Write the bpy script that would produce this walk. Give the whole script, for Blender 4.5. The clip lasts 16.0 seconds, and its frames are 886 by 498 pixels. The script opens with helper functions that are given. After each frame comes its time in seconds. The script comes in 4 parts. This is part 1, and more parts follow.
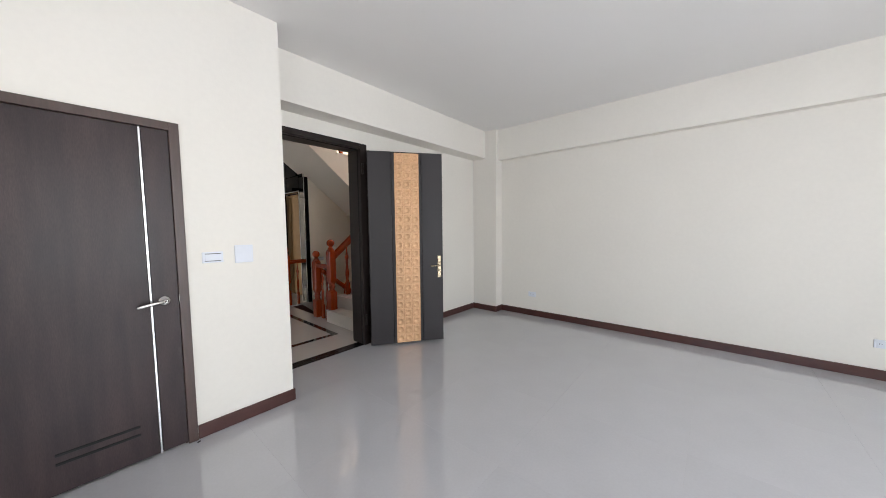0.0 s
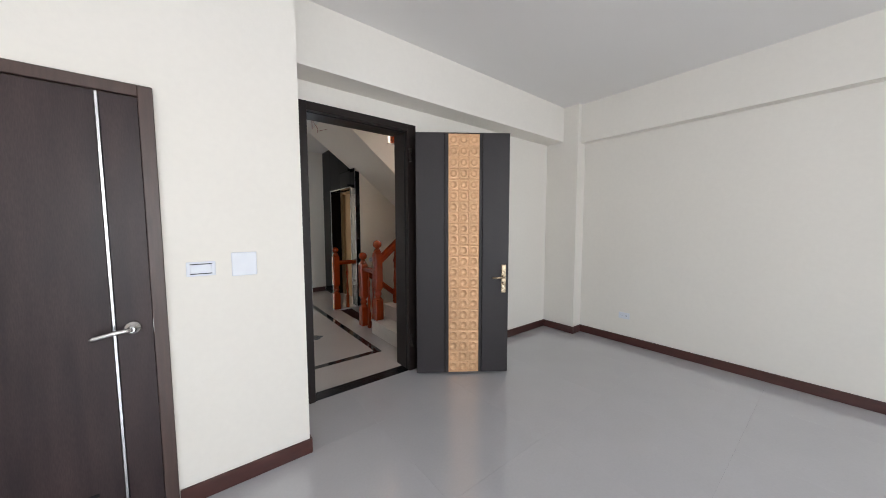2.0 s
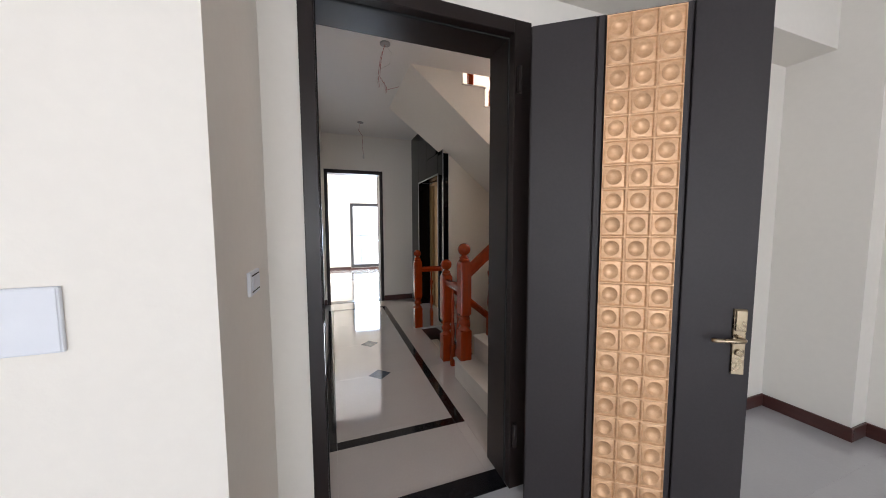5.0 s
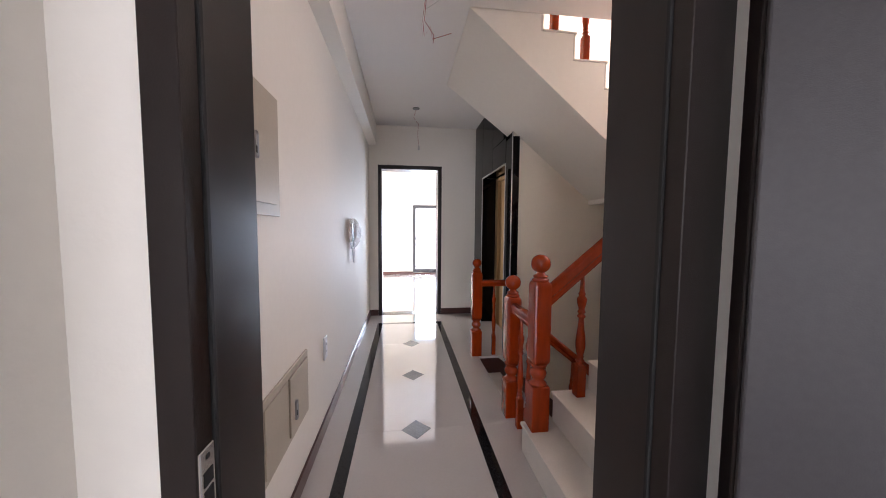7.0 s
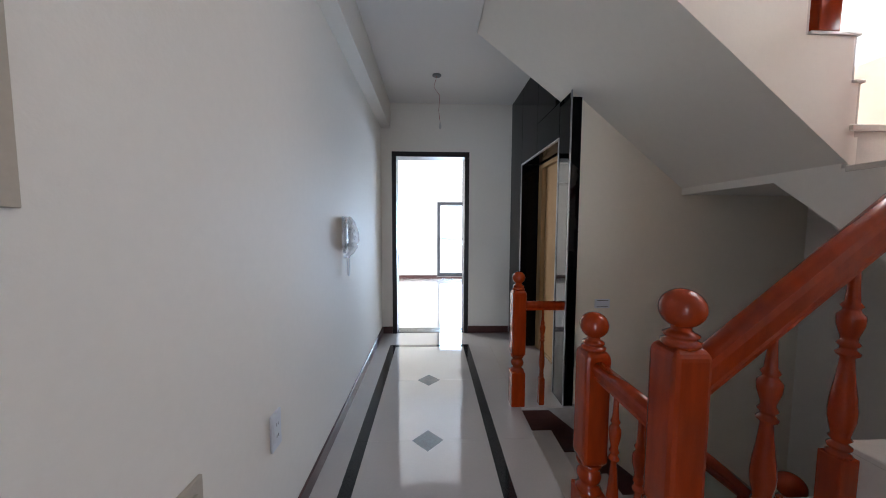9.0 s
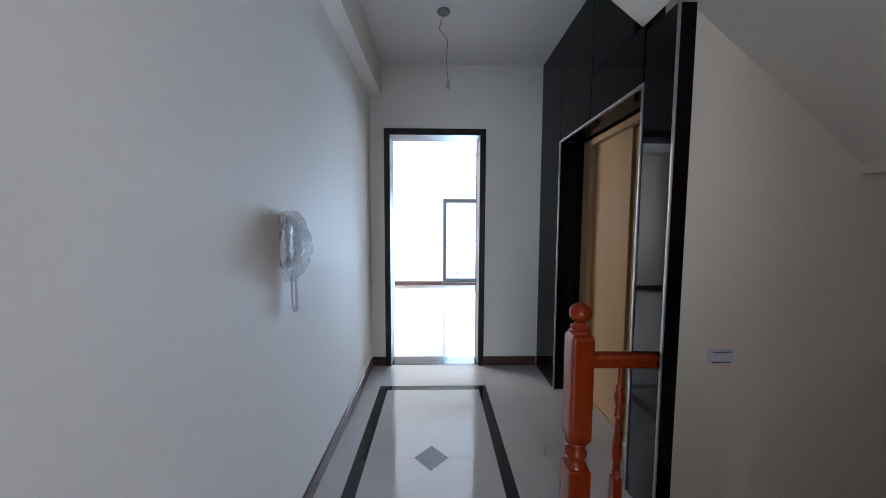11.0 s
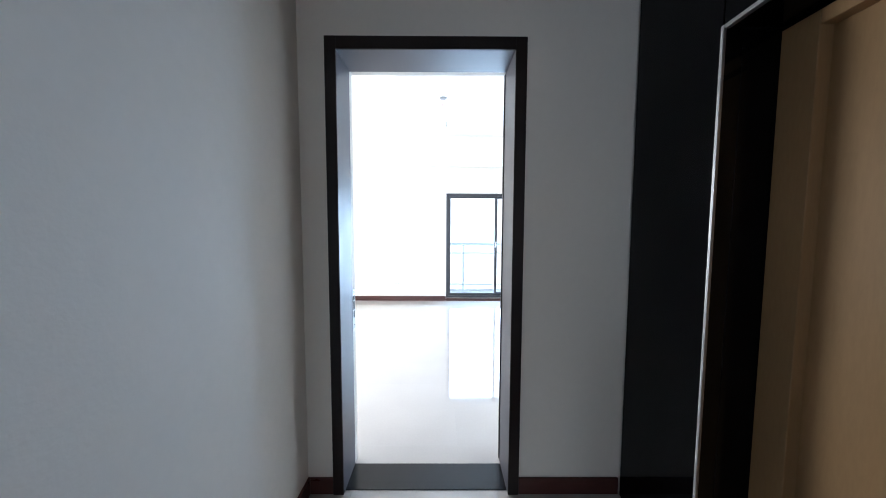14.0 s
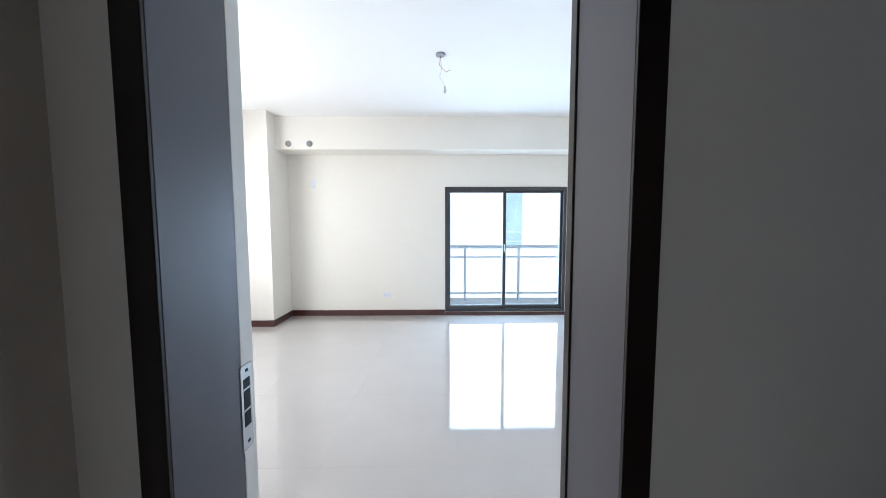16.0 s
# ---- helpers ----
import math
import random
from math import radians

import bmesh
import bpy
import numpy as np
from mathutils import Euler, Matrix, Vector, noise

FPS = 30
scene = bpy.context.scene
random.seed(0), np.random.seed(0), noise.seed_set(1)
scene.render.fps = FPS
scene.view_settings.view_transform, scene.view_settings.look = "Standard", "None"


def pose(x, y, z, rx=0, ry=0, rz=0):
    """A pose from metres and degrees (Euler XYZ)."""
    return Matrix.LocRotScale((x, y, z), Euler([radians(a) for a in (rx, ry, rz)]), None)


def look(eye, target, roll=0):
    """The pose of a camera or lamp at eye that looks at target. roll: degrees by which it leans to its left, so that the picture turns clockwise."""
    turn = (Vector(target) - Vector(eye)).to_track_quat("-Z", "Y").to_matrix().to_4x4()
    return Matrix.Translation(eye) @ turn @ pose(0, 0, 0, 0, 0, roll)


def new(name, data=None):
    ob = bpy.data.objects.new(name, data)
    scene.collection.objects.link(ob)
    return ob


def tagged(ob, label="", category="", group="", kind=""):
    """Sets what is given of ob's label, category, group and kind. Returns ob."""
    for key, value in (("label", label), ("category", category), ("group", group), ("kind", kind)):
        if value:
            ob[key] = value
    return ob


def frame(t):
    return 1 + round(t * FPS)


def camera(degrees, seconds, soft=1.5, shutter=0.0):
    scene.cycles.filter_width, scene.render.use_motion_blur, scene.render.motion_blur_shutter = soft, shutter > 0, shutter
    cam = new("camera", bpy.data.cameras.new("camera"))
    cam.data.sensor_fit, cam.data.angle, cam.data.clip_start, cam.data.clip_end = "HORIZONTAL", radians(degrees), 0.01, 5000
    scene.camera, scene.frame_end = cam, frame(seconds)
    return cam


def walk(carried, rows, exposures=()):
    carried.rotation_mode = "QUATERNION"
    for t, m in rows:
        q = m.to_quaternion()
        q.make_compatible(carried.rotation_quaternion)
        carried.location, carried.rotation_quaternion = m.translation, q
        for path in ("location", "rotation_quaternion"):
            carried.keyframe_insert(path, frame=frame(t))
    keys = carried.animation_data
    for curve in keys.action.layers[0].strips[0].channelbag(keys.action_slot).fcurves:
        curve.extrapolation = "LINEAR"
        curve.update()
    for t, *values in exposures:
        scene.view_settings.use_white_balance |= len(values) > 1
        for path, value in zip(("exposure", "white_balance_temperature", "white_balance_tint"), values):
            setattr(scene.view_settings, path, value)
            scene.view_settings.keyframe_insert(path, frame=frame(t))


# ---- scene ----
cam = camera(109.7, 16.0, soft=0.95)
PATH = [
    (0, (-1.116, -3.033, 1.346), (0.388, -1.721, 1.212), -0.6),
    (0.5, (-0.976, -2.959, 1.374), (0.509, -1.627, 1.23), -0.3),
    (1, (-0.85, -2.798, 1.371), (0.558, -1.385, 1.227), -0.1),
    (1.5, (-0.721, -2.633, 1.384), (0.594, -1.134, 1.237), -0.0),
    (2, (-0.577, -2.484, 1.378), (0.653, -0.914, 1.231), -0.1),
    (2.5, (-0.426, -2.344, 1.366), (0.702, -0.699, 1.219), -0.0),
    (3, (-0.291, -2.161, 1.364), (0.73, -0.448, 1.211), 0.0),
    (3.5, (-0.188, -1.943, 1.351), (0.754, -0.184, 1.214), 0.0),
    (3.7, (-0.132, -1.874, 1.351), (0.774, -0.097, 1.213), 0.0),
    (5.8, (0.306, -1.030, 1.351), (0.803, 0.902, 1.216), 0.2),
    (6, (0.362, -0.978, 1.340), (0.809, 0.967, 1.211), 0.4),
    (6.5, (0.417, -0.790, 1.333), (0.750, 1.177, 1.201), 0.4),
    (7, (0.426, -0.549, 1.338), (0.673, 1.432, 1.212), 0.4),
    (7.5, (0.462, -0.346, 1.338), (0.658, 1.640, 1.216), 0.4),
    (8, (0.528, -0.100, 1.347), (0.664, 1.891, 1.215), 0.2),
    (8.5, (0.550, 0.120, 1.349), (0.637, 2.114, 1.217), 0.2),
    (9, (0.528, 0.338, 1.358), (0.602, 2.332, 1.223), 0.2),
    (11.3, (0.543, 1.411, 1.373), (0.563, 3.406, 1.236), 0.2),
    (11.5, (0.558, 1.502, 1.38), (0.561, 3.498, 1.244), 0.2),
    (12, (0.556, 1.754, 1.388), (0.558, 3.75, 1.253), 0.2),
    (12.5, (0.539, 2.003, 1.383), (0.546, 3.999, 1.254), 0.3),
    (13, (0.548, 2.238, 1.394), (0.552, 4.233, 1.261), 0.1),
    (13.5, (0.577, 2.5, 1.399), (0.588, 4.495, 1.263), 0.2),
    (14, (0.595, 2.744, 1.394), (0.604, 4.74, 1.259), 0.2),
    (14.5, (0.581, 2.984, 1.398), (0.598, 4.979, 1.262), 0.1),
    (15, (0.594, 3.244, 1.394), (0.602, 5.239, 1.258), 0.0),
    (15.5, (0.608, 3.484, 1.396), (0.618, 5.480, 1.262), -0.2),
    (16, (0.599, 3.722, 1.394), (0.619, 5.717, 1.261), -0.1),
]
EXPO = [(0, 0.75, 6360, 12), (3.7, 0.68, 6360, 13), (6, 0.96, 6330, 18), (7, 1.28, 6330, 21), (7.6, 1.40, 6250, 21), (8.0, 1.14, 6100, 16),
        (8.5, 1.03, 5880, 15), (9.2, 0.98, 5520, 10), (11.5, 0.98, 5280, 10), (13, 0.62, 5300, 10), (14.5, 0.36, 5470, 9), (16, -0.32, 5540, 10)]
walk(cam, [(t, look(eye, target, roll)) for t, eye, target, roll in PATH], EXPO)

# ---- world and light ----
world = bpy.data.worlds.new("sky")
scene.world = world
world.use_nodes = True
wn = world.node_tree
sky = wn.nodes.new("ShaderNodeTexSky")
sky.sky_type, sky.sun_disc = "NISHITA", False
sky.sun_elevation, sky.sun_rotation = radians(38), radians(166)
wn.links.new(sky.outputs[0], wn.nodes["Background"].inputs[0])
wn.nodes["Background"].inputs[1].default_value = 0.12
sun = new("sun", bpy.data.lights.new("sun", "SUN"))
sun.data.energy, sun.data.angle, sun.data.color = 5.0, radians(0.6), (1.0, 0.95, 0.88)
sun.matrix_world = look((0, 0, 20), (-2, 8, 13.6))


def window_light(eye, target, w, h, watts, colour):
    """Daylight entering through a window opening."""
    ob = new("window_daylight", bpy.data.lights.new("window_daylight", "AREA"))
    ob.data.shape, ob.data.size, ob.data.size_y = "RECTANGLE", w, h
    ob.data.energy, ob.data.color = watts, colour
    ob.matrix_world = look(eye, target)
    return ob


window_light((-0.5, -6.15, 1.35), (-0.5, 0, -0.6), 3.2, 2.0, 74, (0.91, 0.96, 1.0))
# added weak fill lamp, at a side window that is only assumed
window_light((-3.36, -3.9, 1.6), (3, -3.9, 0.3), 2.1, 1.3, 9, (0.95, 0.98, 1.0))
window_light((1.64, 8.80, 1.05), (1.64, 0, 1.0), 1.85, 1.9, 128, (0.70, 0.85, 1.0))
# added warm lamp to brighten the balcony wall, at an assumed side window
window_light((-2.56, 6.6, 1.6), (3, 6.6, 1.5), 1.6, 1.25, 96, (1.0, 0.93, 0.81))
window_light((3.37, 1.6, 3.45), (0, 1.6, 3.38), 1.9, 1.7, 44, (1.0, 0.82, 0.68))

# ---- materials ----


def mat(name, colour, rough=0.5, metal=0.0, vary=0.06, scale=6.0, bump=0.0, bump_scale=60.0, stretch=(1, 1, 1),
        coat=0.0, second=None, spec=0.5, piece=0.0, fine=0.0):
    """A surface of one colour with cloudy and fine variation, relief and, for pieces, a tint of their own."""
    m = bpy.data.materials.new(name)
    m.use_nodes = True
    nt = m.node_tree
    nd, lk = nt.nodes, nt.links
    b = nd["Principled BSDF"]
    b.inputs["Metallic"].default_value = metal
    b.inputs["Specular IOR Level"].default_value = spec
    b.inputs["Coat Weight"].default_value = coat
    b.inputs["Coat Roughness"].default_value = 0.05
    tc = nd.new("ShaderNodeTexCoord")
    mp = nd.new("ShaderNodeMapping")
    mp.inputs["Scale"].default_value = stretch
    lk.new(tc.outputs["Object"], mp.inputs[0])
    n1 = nd.new("ShaderNodeTexNoise")
    n1.inputs["Scale"].default_value, n1.inputs["Detail"].default_value = scale, 5
    lk.new(mp.outputs[0], n1.inputs["Vector"])
    ramp = nd.new("ShaderNodeValToRGB")
    dark = second or tuple(c * (1 - vary * 2.2) for c in colour)
    ramp.color_ramp.elements[0].position, ramp.color_ramp.elements[1].position = 0.3, 0.7
    ramp.color_ramp.elements[0].color, ramp.color_ramp.elements[1].color = (*dark, 1), (*colour, 1)
    lk.new(n1.outputs["Fac"], ramp.inputs[0])
    out = ramp.outputs[0]
    if fine:
        n3 = nd.new("ShaderNodeTexNoise")
        n3.inputs["Scale"].default_value, n3.inputs["Detail"].default_value = scale * 22, 3
        lk.new(mp.outputs[0], n3.inputs["Vector"])
        mr = nd.new("ShaderNodeMapRange")
        mr.inputs["From Min"].default_value, mr.inputs["From Max"].default_value = 0.35, 0.65
        mr.inputs["To Min"].default_value, mr.inputs["To Max"].default_value = 1 - fine, 1 + fine
        lk.new(n3.outputs["Fac"], mr.inputs[0])
        mx = nd.new("ShaderNodeVectorMath")
        mx.operation = "SCALE"
        lk.new(out, mx.inputs[0])
        lk.new(mr.outputs[0], mx.inputs["Scale"])
        out = mx.outputs[0]
    if piece:
        oi = nd.new("ShaderNodeObjectInfo")
        mr2 = nd.new("ShaderNodeMapRange")
        mr2.inputs["To Min"].default_value, mr2.inputs["To Max"].default_value = 1 - piece, 1 + piece
        lk.new(oi.outputs["Random"], mr2.inputs[0])
        mx2 = nd.new("ShaderNodeVectorMath")
        mx2.operation = "SCALE"
        lk.new(out, mx2.inputs[0])
        lk.new(mr2.outputs[0], mx2.inputs["Scale"])
        out = mx2.outputs[0]
    lk.new(out, b.inputs["Base Color"])
    rr = nd.new("ShaderNodeMapRange")
    rr.inputs["To Min"].default_value, rr.inputs["To Max"].default_value = rough * 0.8, rough * 1.2
    lk.new(n1.outputs["Fac"], rr.inputs[0])
    lk.new(rr.outputs[0], b.inputs["Roughness"])
    if bump:
        n2 = nd.new("ShaderNodeTexNoise")
        n2.inputs["Scale"].default_value, n2.inputs["Detail"].default_value = bump_scale, 4
        lk.new(mp.outputs[0], n2.inputs["Vector"])
        bp = nd.new("ShaderNodeBump")
        bp.inputs["Strength"].default_value, bp.inputs["Distance"].default_value = bump, 0.004
        lk.new(n2.outputs["Fac"], bp.inputs["Height"])
        lk.new(bp.outputs[0], b.inputs["Normal"])
    return m


def glass_mat(name, colour=(1, 1, 1), rough=0.0, ior=1.45):
    m = bpy.data.materials.new(name)
    m.use_nodes = True
    b = m.node_tree.nodes["Principled BSDF"]
    b.inputs["Base Color"].default_value = (*colour, 1)
    b.inputs["Transmission Weight"].default_value = 1
    b.inputs["Roughness"].default_value, b.inputs["IOR"].default_value = rough, ior
    return m


PAINT = mat("wall_paint", (0.81, 0.770, 0.705), 0.66, vary=0.012, scale=1.3, bump=0.12, bump_scale=90, fine=0.008)
# wall paint made lighter and yellower: warm stair light put into the colour
PAINT_S = mat("warm_lit_wall_paint", (0.86, 0.79, 0.67), 0.75, vary=0.012, scale=1.3, bump=0.12, bump_scale=90, fine=0.008)
CEIL = mat("ceiling_paint", (0.82, 0.80, 0.78), 0.8, vary=0.012, scale=1.1, bump=0.1, bump_scale=80)
TILE = mat("polished_tile", (0.495, 0.462, 0.44), 0.06, vary=0.02, scale=3.0, piece=0.012, fine=0.012, coat=0.7)
# front room copy of the tile, with the window's cool sky light in its colour
TILE_F = mat("polished_tile_skylit", (0.50, 0.494, 0.510), 0.06, vary=0.02, scale=3.0, piece=0.012, fine=0.012, coat=0.7)
GROUT = mat("grout", (0.53, 0.505, 0.485), 0.8, vary=0.08, scale=20)
THRESH = mat("honed_dark_granite", (0.012, 0.012, 0.015), 0.25, vary=0.15, scale=60, fine=0.12, spec=0.3)
GRANITE = mat("black_granite", (0.022, 0.021, 0.023), 0.07, vary=0.25, scale=60, fine=0.35, piece=0.08)
DIAMOND = mat("blue_grey_granite", (0.085, 0.105, 0.13), 0.08, vary=0.2, scale=50, fine=0.3)
BASE = mat("brown_skirting", (0.075, 0.024, 0.020), 0.3, vary=0.12, scale=9, stretch=(1, 1, 4), fine=0.06, coat=0.2)
JAMB = mat("blue_grey_jamb_steel", (0.074, 0.070, 0.086), 0.46, vary=0.05, scale=4, bump=0.05, bump_scale=300)
STEEL = mat("dark_powder_coated_steel", (0.034, 0.029, 0.0305), 0.5, spec=0.35, vary=0.05, scale=4, bump=0.12, bump_scale=400, fine=0.05)
STEEL_D = mat("dark_frame_steel", (0.0165, 0.0108, 0.0098), 0.34, spec=0.3, vary=0.08, scale=5, bump=0.08, bump_scale=300)
COPPER = mat("copper_relief", (0.76, 0.48, 0.28), 0.38, metal=0.28, second=(0.62, 0.36, 0.19), scale=48, stretch=(0.8, 1, 1.2), bump=0.30, bump_scale=60, piece=0.05, fine=0.06, spec=0.45)
BRASS = mat("aged_brass", (0.42, 0.33, 0.22), 0.28, metal=1.0, vary=0.12, scale=25)
CHROME = mat("satin_chrome", (0.72, 0.71, 0.70), 0.18, metal=1.0, vary=0.04, scale=20)
ALU = mat("silver_trim", (0.66, 0.66, 0.67), 0.25, metal=1.0, vary=0.05, scale=12)
LAMINATE = mat("dark_brown_laminate", (0.049, 0.031, 0.031), 0.38, spec=0.3, second=(0.024, 0.0155, 0.017), scale=3.0, stretch=(4.5, 4.5, 0.6), bump=0.06,
               bump_scale=70, fine=0.14)
LAMINATE_F = mat("brown_frame_laminate", (0.078, 0.046, 0.038), 0.4, vary=0.12, scale=9, stretch=(7, 7, 0.6), fine=0.08)
REDWOOD = mat("varnished_red_wood", (0.285, 0.029, 0.002), 0.19, vary=0.12, scale=7, stretch=(5, 5, 0.8), coat=0.15, fine=0.05, spec=0.3)
MARBLE = mat("cream_marble", (0.66, 0.62, 0.57), 0.18, vary=0.05, scale=5, fine=0.02, piece=0.01)
LIFTTAN = mat("tan_coated_steel", (0.35, 0.215, 0.10), 0.5, metal=0.0, spec=0.2, vary=0.05, scale=5, stretch=(1, 1, 0.2), fine=0.03)
BLACKGLASS = mat("black_glass", (0.002, 0.002, 0.0025), 0.03, vary=0.05, scale=3, spec=0.14)
TRIM = mat("brushed_edge_trim", (0.47, 0.47, 0.48), 0.42, metal=1.0, vary=0.05, scale=12)
PLASTIC = mat("white_plastic", (0.74, 0.76, 0.81), 0.35, vary=0.02, scale=15)
PLASTIC_G = mat("grey_plastic", (0.25, 0.25, 0.26), 0.4, vary=0.05, scale=15)
CREAMSTEEL = mat("cream_painted_steel", (0.46, 0.405, 0.325), 0.45, vary=0.03, scale=5, fine=0.02)
BRONZE = mat("dark_bronze_aluminium", (0.040, 0.040, 0.045), 0.35, vary=0.08, scale=8)
WIRE_R = mat("red_wire", (0.35, 0.03, 0.02), 0.5, vary=0.05)
WIRE_W = mat("white_wire", (0.6, 0.58, 0.55), 0.5, vary=0.05)
DARK = mat("dark_void", (0.006, 0.006, 0.006), 0.8, vary=0.1)
GLASS = bpy.data.materials.new("window_glass")
GLASS.use_nodes = True
gn = GLASS.node_tree
pane_gloss = gn.nodes.new("ShaderNodeBsdfGlossy")
pane_gloss.inputs["Roughness"].default_value = 0.01
pane_clear = gn.nodes.new("ShaderNodeBsdfTransparent")
pane_clear.inputs[0].default_value = (0.94, 0.97, 0.97, 1)
pane_mix = gn.nodes.new("ShaderNodeMixShader")
pane_mix.inputs[0].default_value = 0.05
gn.links.new(pane_clear.outputs[0], pane_mix.inputs[1])
gn.links.new(pane_gloss.outputs[0], pane_mix.inputs[2])
gn.links.new(pane_mix.outputs[0], gn.nodes["Material Output"].inputs[0])
FROST = glass_mat("frosted_glass", (0.95, 0.98, 1.0), 0.4)
FILM = bpy.data.materials.new("clear_plastic_film")
FILM.use_nodes = True
fn = FILM.node_tree
film_bsdf = fn.nodes["Principled BSDF"]
film_bsdf.inputs["Base Color"].default_value = (0.90, 0.94, 1.0, 1)
film_bsdf.inputs["Roughness"].default_value = 0.04
film_bsdf.inputs["Specular IOR Level"].default_value = 1.0
film_clear = fn.nodes.new("ShaderNodeBsdfTransparent")
film_mix = fn.nodes.new("ShaderNodeMixShader")
film_mix.inputs[0].default_value = 0.30
fn.links.new(film_clear.outputs[0], film_mix.inputs[1])
fn.links.new(film_bsdf.outputs[0], film_mix.inputs[2])
fn.links.new(film_mix.outputs[0], fn.nodes["Material Output"].inputs[0])
CONCRETE = mat("render_coat", (0.84, 0.83, 0.81), 0.8, vary=0.06, scale=2, bump=0.2, fine=0.03)
BLUEGLASS = mat("blue_window_glass", (0.50, 0.68, 0.71), 0.08, vary=0.1, scale=1)

# ---- helpers for building ----


def box(bm, x0, x1, y0, y1, z0, z1, bevel=0.0, seg=1):
    """Add a box, if wanted with bevelled edges, to bm."""
    x0, x1, y0, y1, z0, z1 = min(x0, x1), max(x0, x1), min(y0, y1), max(y0, y1), min(z0, z1), max(z0, z1)
    vs = [bm.verts.new((x, y, z)) for x in (x0, x1) for y in (y0, y1) for z in (z0, z1)]
    fs = [bm.faces.new([vs[i] for i in q]) for q in
          ((0, 1, 3, 2), (4, 6, 7, 5), (0, 4, 5, 1), (2, 3, 7, 6), (0, 2, 6, 4), (1, 5, 7, 3))]
    if bevel:
        es = list({e for f in fs for e in f.edges})
        bmesh.ops.bevel(bm, geom=es, offset=bevel, segments=seg, profile=0.5, affect="EDGES")
    return bm


def prism(bm, pts, axis, a0, a1):
    """Extrude a polygon, given in the two other axes, along axis from a0 to a1."""
    def at(p, a):
        return {"x": (a, p[0], p[1]), "y": (p[0], a, p[1]), "z": (p[0], p[1], a)}[axis]
    v0 = [bm.verts.new(at(p, a0)) for p in pts]
    v1 = [bm.verts.new(at(p, a1)) for p in pts]
    n = len(pts)
    bm.faces.new(v0)
    bm.faces.new(v1[::-1])
    for i in range(n):
        bm.faces.new((v0[i], v1[i], v1[(i + 1) % n], v0[(i + 1) % n]))
    bmesh.ops.recalc_face_normals(bm, faces=bm.faces)
    return bm


def lathe(bm, profile, cx=0.0, cy=0.0, seg=18):
    """Turn a profile of (radius, height) about the upright axis through cx, cy."""
    rings = []
    for r, z in profile:
        rings.append([bm.verts.new((cx + r * math.cos(2 * math.pi * k / seg), cy + r * math.sin(2 * math.pi * k / seg), z))
                      for k in range(seg)])
    for a, b in zip(rings, rings[1:]):
        for k in range(seg):
            f = bm.faces.new((a[k], a[(k + 1) % seg], b[(k + 1) % seg], b[k]))
            f.smooth = True
    bm.faces.new(rings[0][::-1])
    bm.faces.new(rings[-1])
    return bm


def tube(bm, pts, r, seg=8):
    """A round bar through the points."""
    rings = []
    pts = [Vector(p) for p in pts]
    for i, p in enumerate(pts):
        d = (pts[min(i + 1, len(pts) - 1)] - pts[max(i - 1, 0)]).normalized()
        u = d.cross(Vector((0.3, 0.2, 1)) if abs(d.z) < 0.95 else Vector((1, 0.1, 0))).normalized()
        v = d.cross(u)
        rings.append([bm.verts.new(p + r * (math.cos(2 * math.pi * k / seg) * u + math.sin(2 * math.pi * k / seg) * v))
                      for k in range(seg)])
    for a, b in zip(rings, rings[1:]):
        for k in range(seg):
            f = bm.faces.new((a[k], a[(k + 1) % seg], b[(k + 1) % seg], b[k]))
            f.smooth = True
    bm.faces.new(rings[0][::-1])
    bm.faces.new(rings[-1])
    bmesh.ops.recalc_face_normals(bm, faces=bm.faces)
    return bm


def part(name, bm, material, parent=None, label=""):
    """One bmesh as one mesh object, under a thing or a part where one is given."""
    me = bpy.data.meshes.new(name)
    bm.to_mesh(me)
    bm.free()
    me.materials.append(material)
    ob = new(name, me)
    ob.parent = parent
    return tagged(ob, label)


def thing(name, at, label, category, group="", kind=""):
    """An empty at the base of a thing, to hold its parts."""
    ob = new(name)
    ob.empty_display_size = 0.05
    ob.location = at
    return tagged(ob, label, category, group, kind)


def B():
    return bmesh.new()


def fixed(name, bm, material, label, category):
    return tagged(part(name, bm, material), label, category, kind="structure")


def wall_boxes(name, boxes, material, label, category="wall"):
    bm = B()
    for b in boxes:
        box(bm, *b)
    return fixed(name, bm, material, label, category)


# ---- walls, beams, columns, ceilings ----
XL, XR = -0.10, 3.313
CA, CC, CB = 2.86, 2.89, 3.0
WT = 0.20
wall_boxes("wall_entry", [(XL, 0.045, 0, WT, 0, CC), (0.99, 3.54, 0, WT, 0, CC), (0.045, 0.99, 0, WT, 2.26, CC)],
           PAINT, "off-white painted wall around the steel entry door")
wall_boxes("wall_bathroom", [(-3.4, -1.63, -0.556, -0.44, 0, CA), (-0.735, XL - 0.12, -0.556, -0.44, 0, CA),
                             (-1.63, -0.735, -0.556, -0.44, 1.965, CA)], PAINT, "off-white painted wall around the brown bathroom door")
wall_boxes("wall_corridor", [(XL - 0.12, XL, -0.556, 0, 0, CA), (XL - 0.12, XL, 0, 4.30, 0, CC)], PAINT,
           "long off-white painted wall of the corridor")
wall_boxes("wall_room_right", [(XR, XR + 0.15, -6.2, 0, 0, CA)], PAINT, "plain off-white painted side wall of the front room")
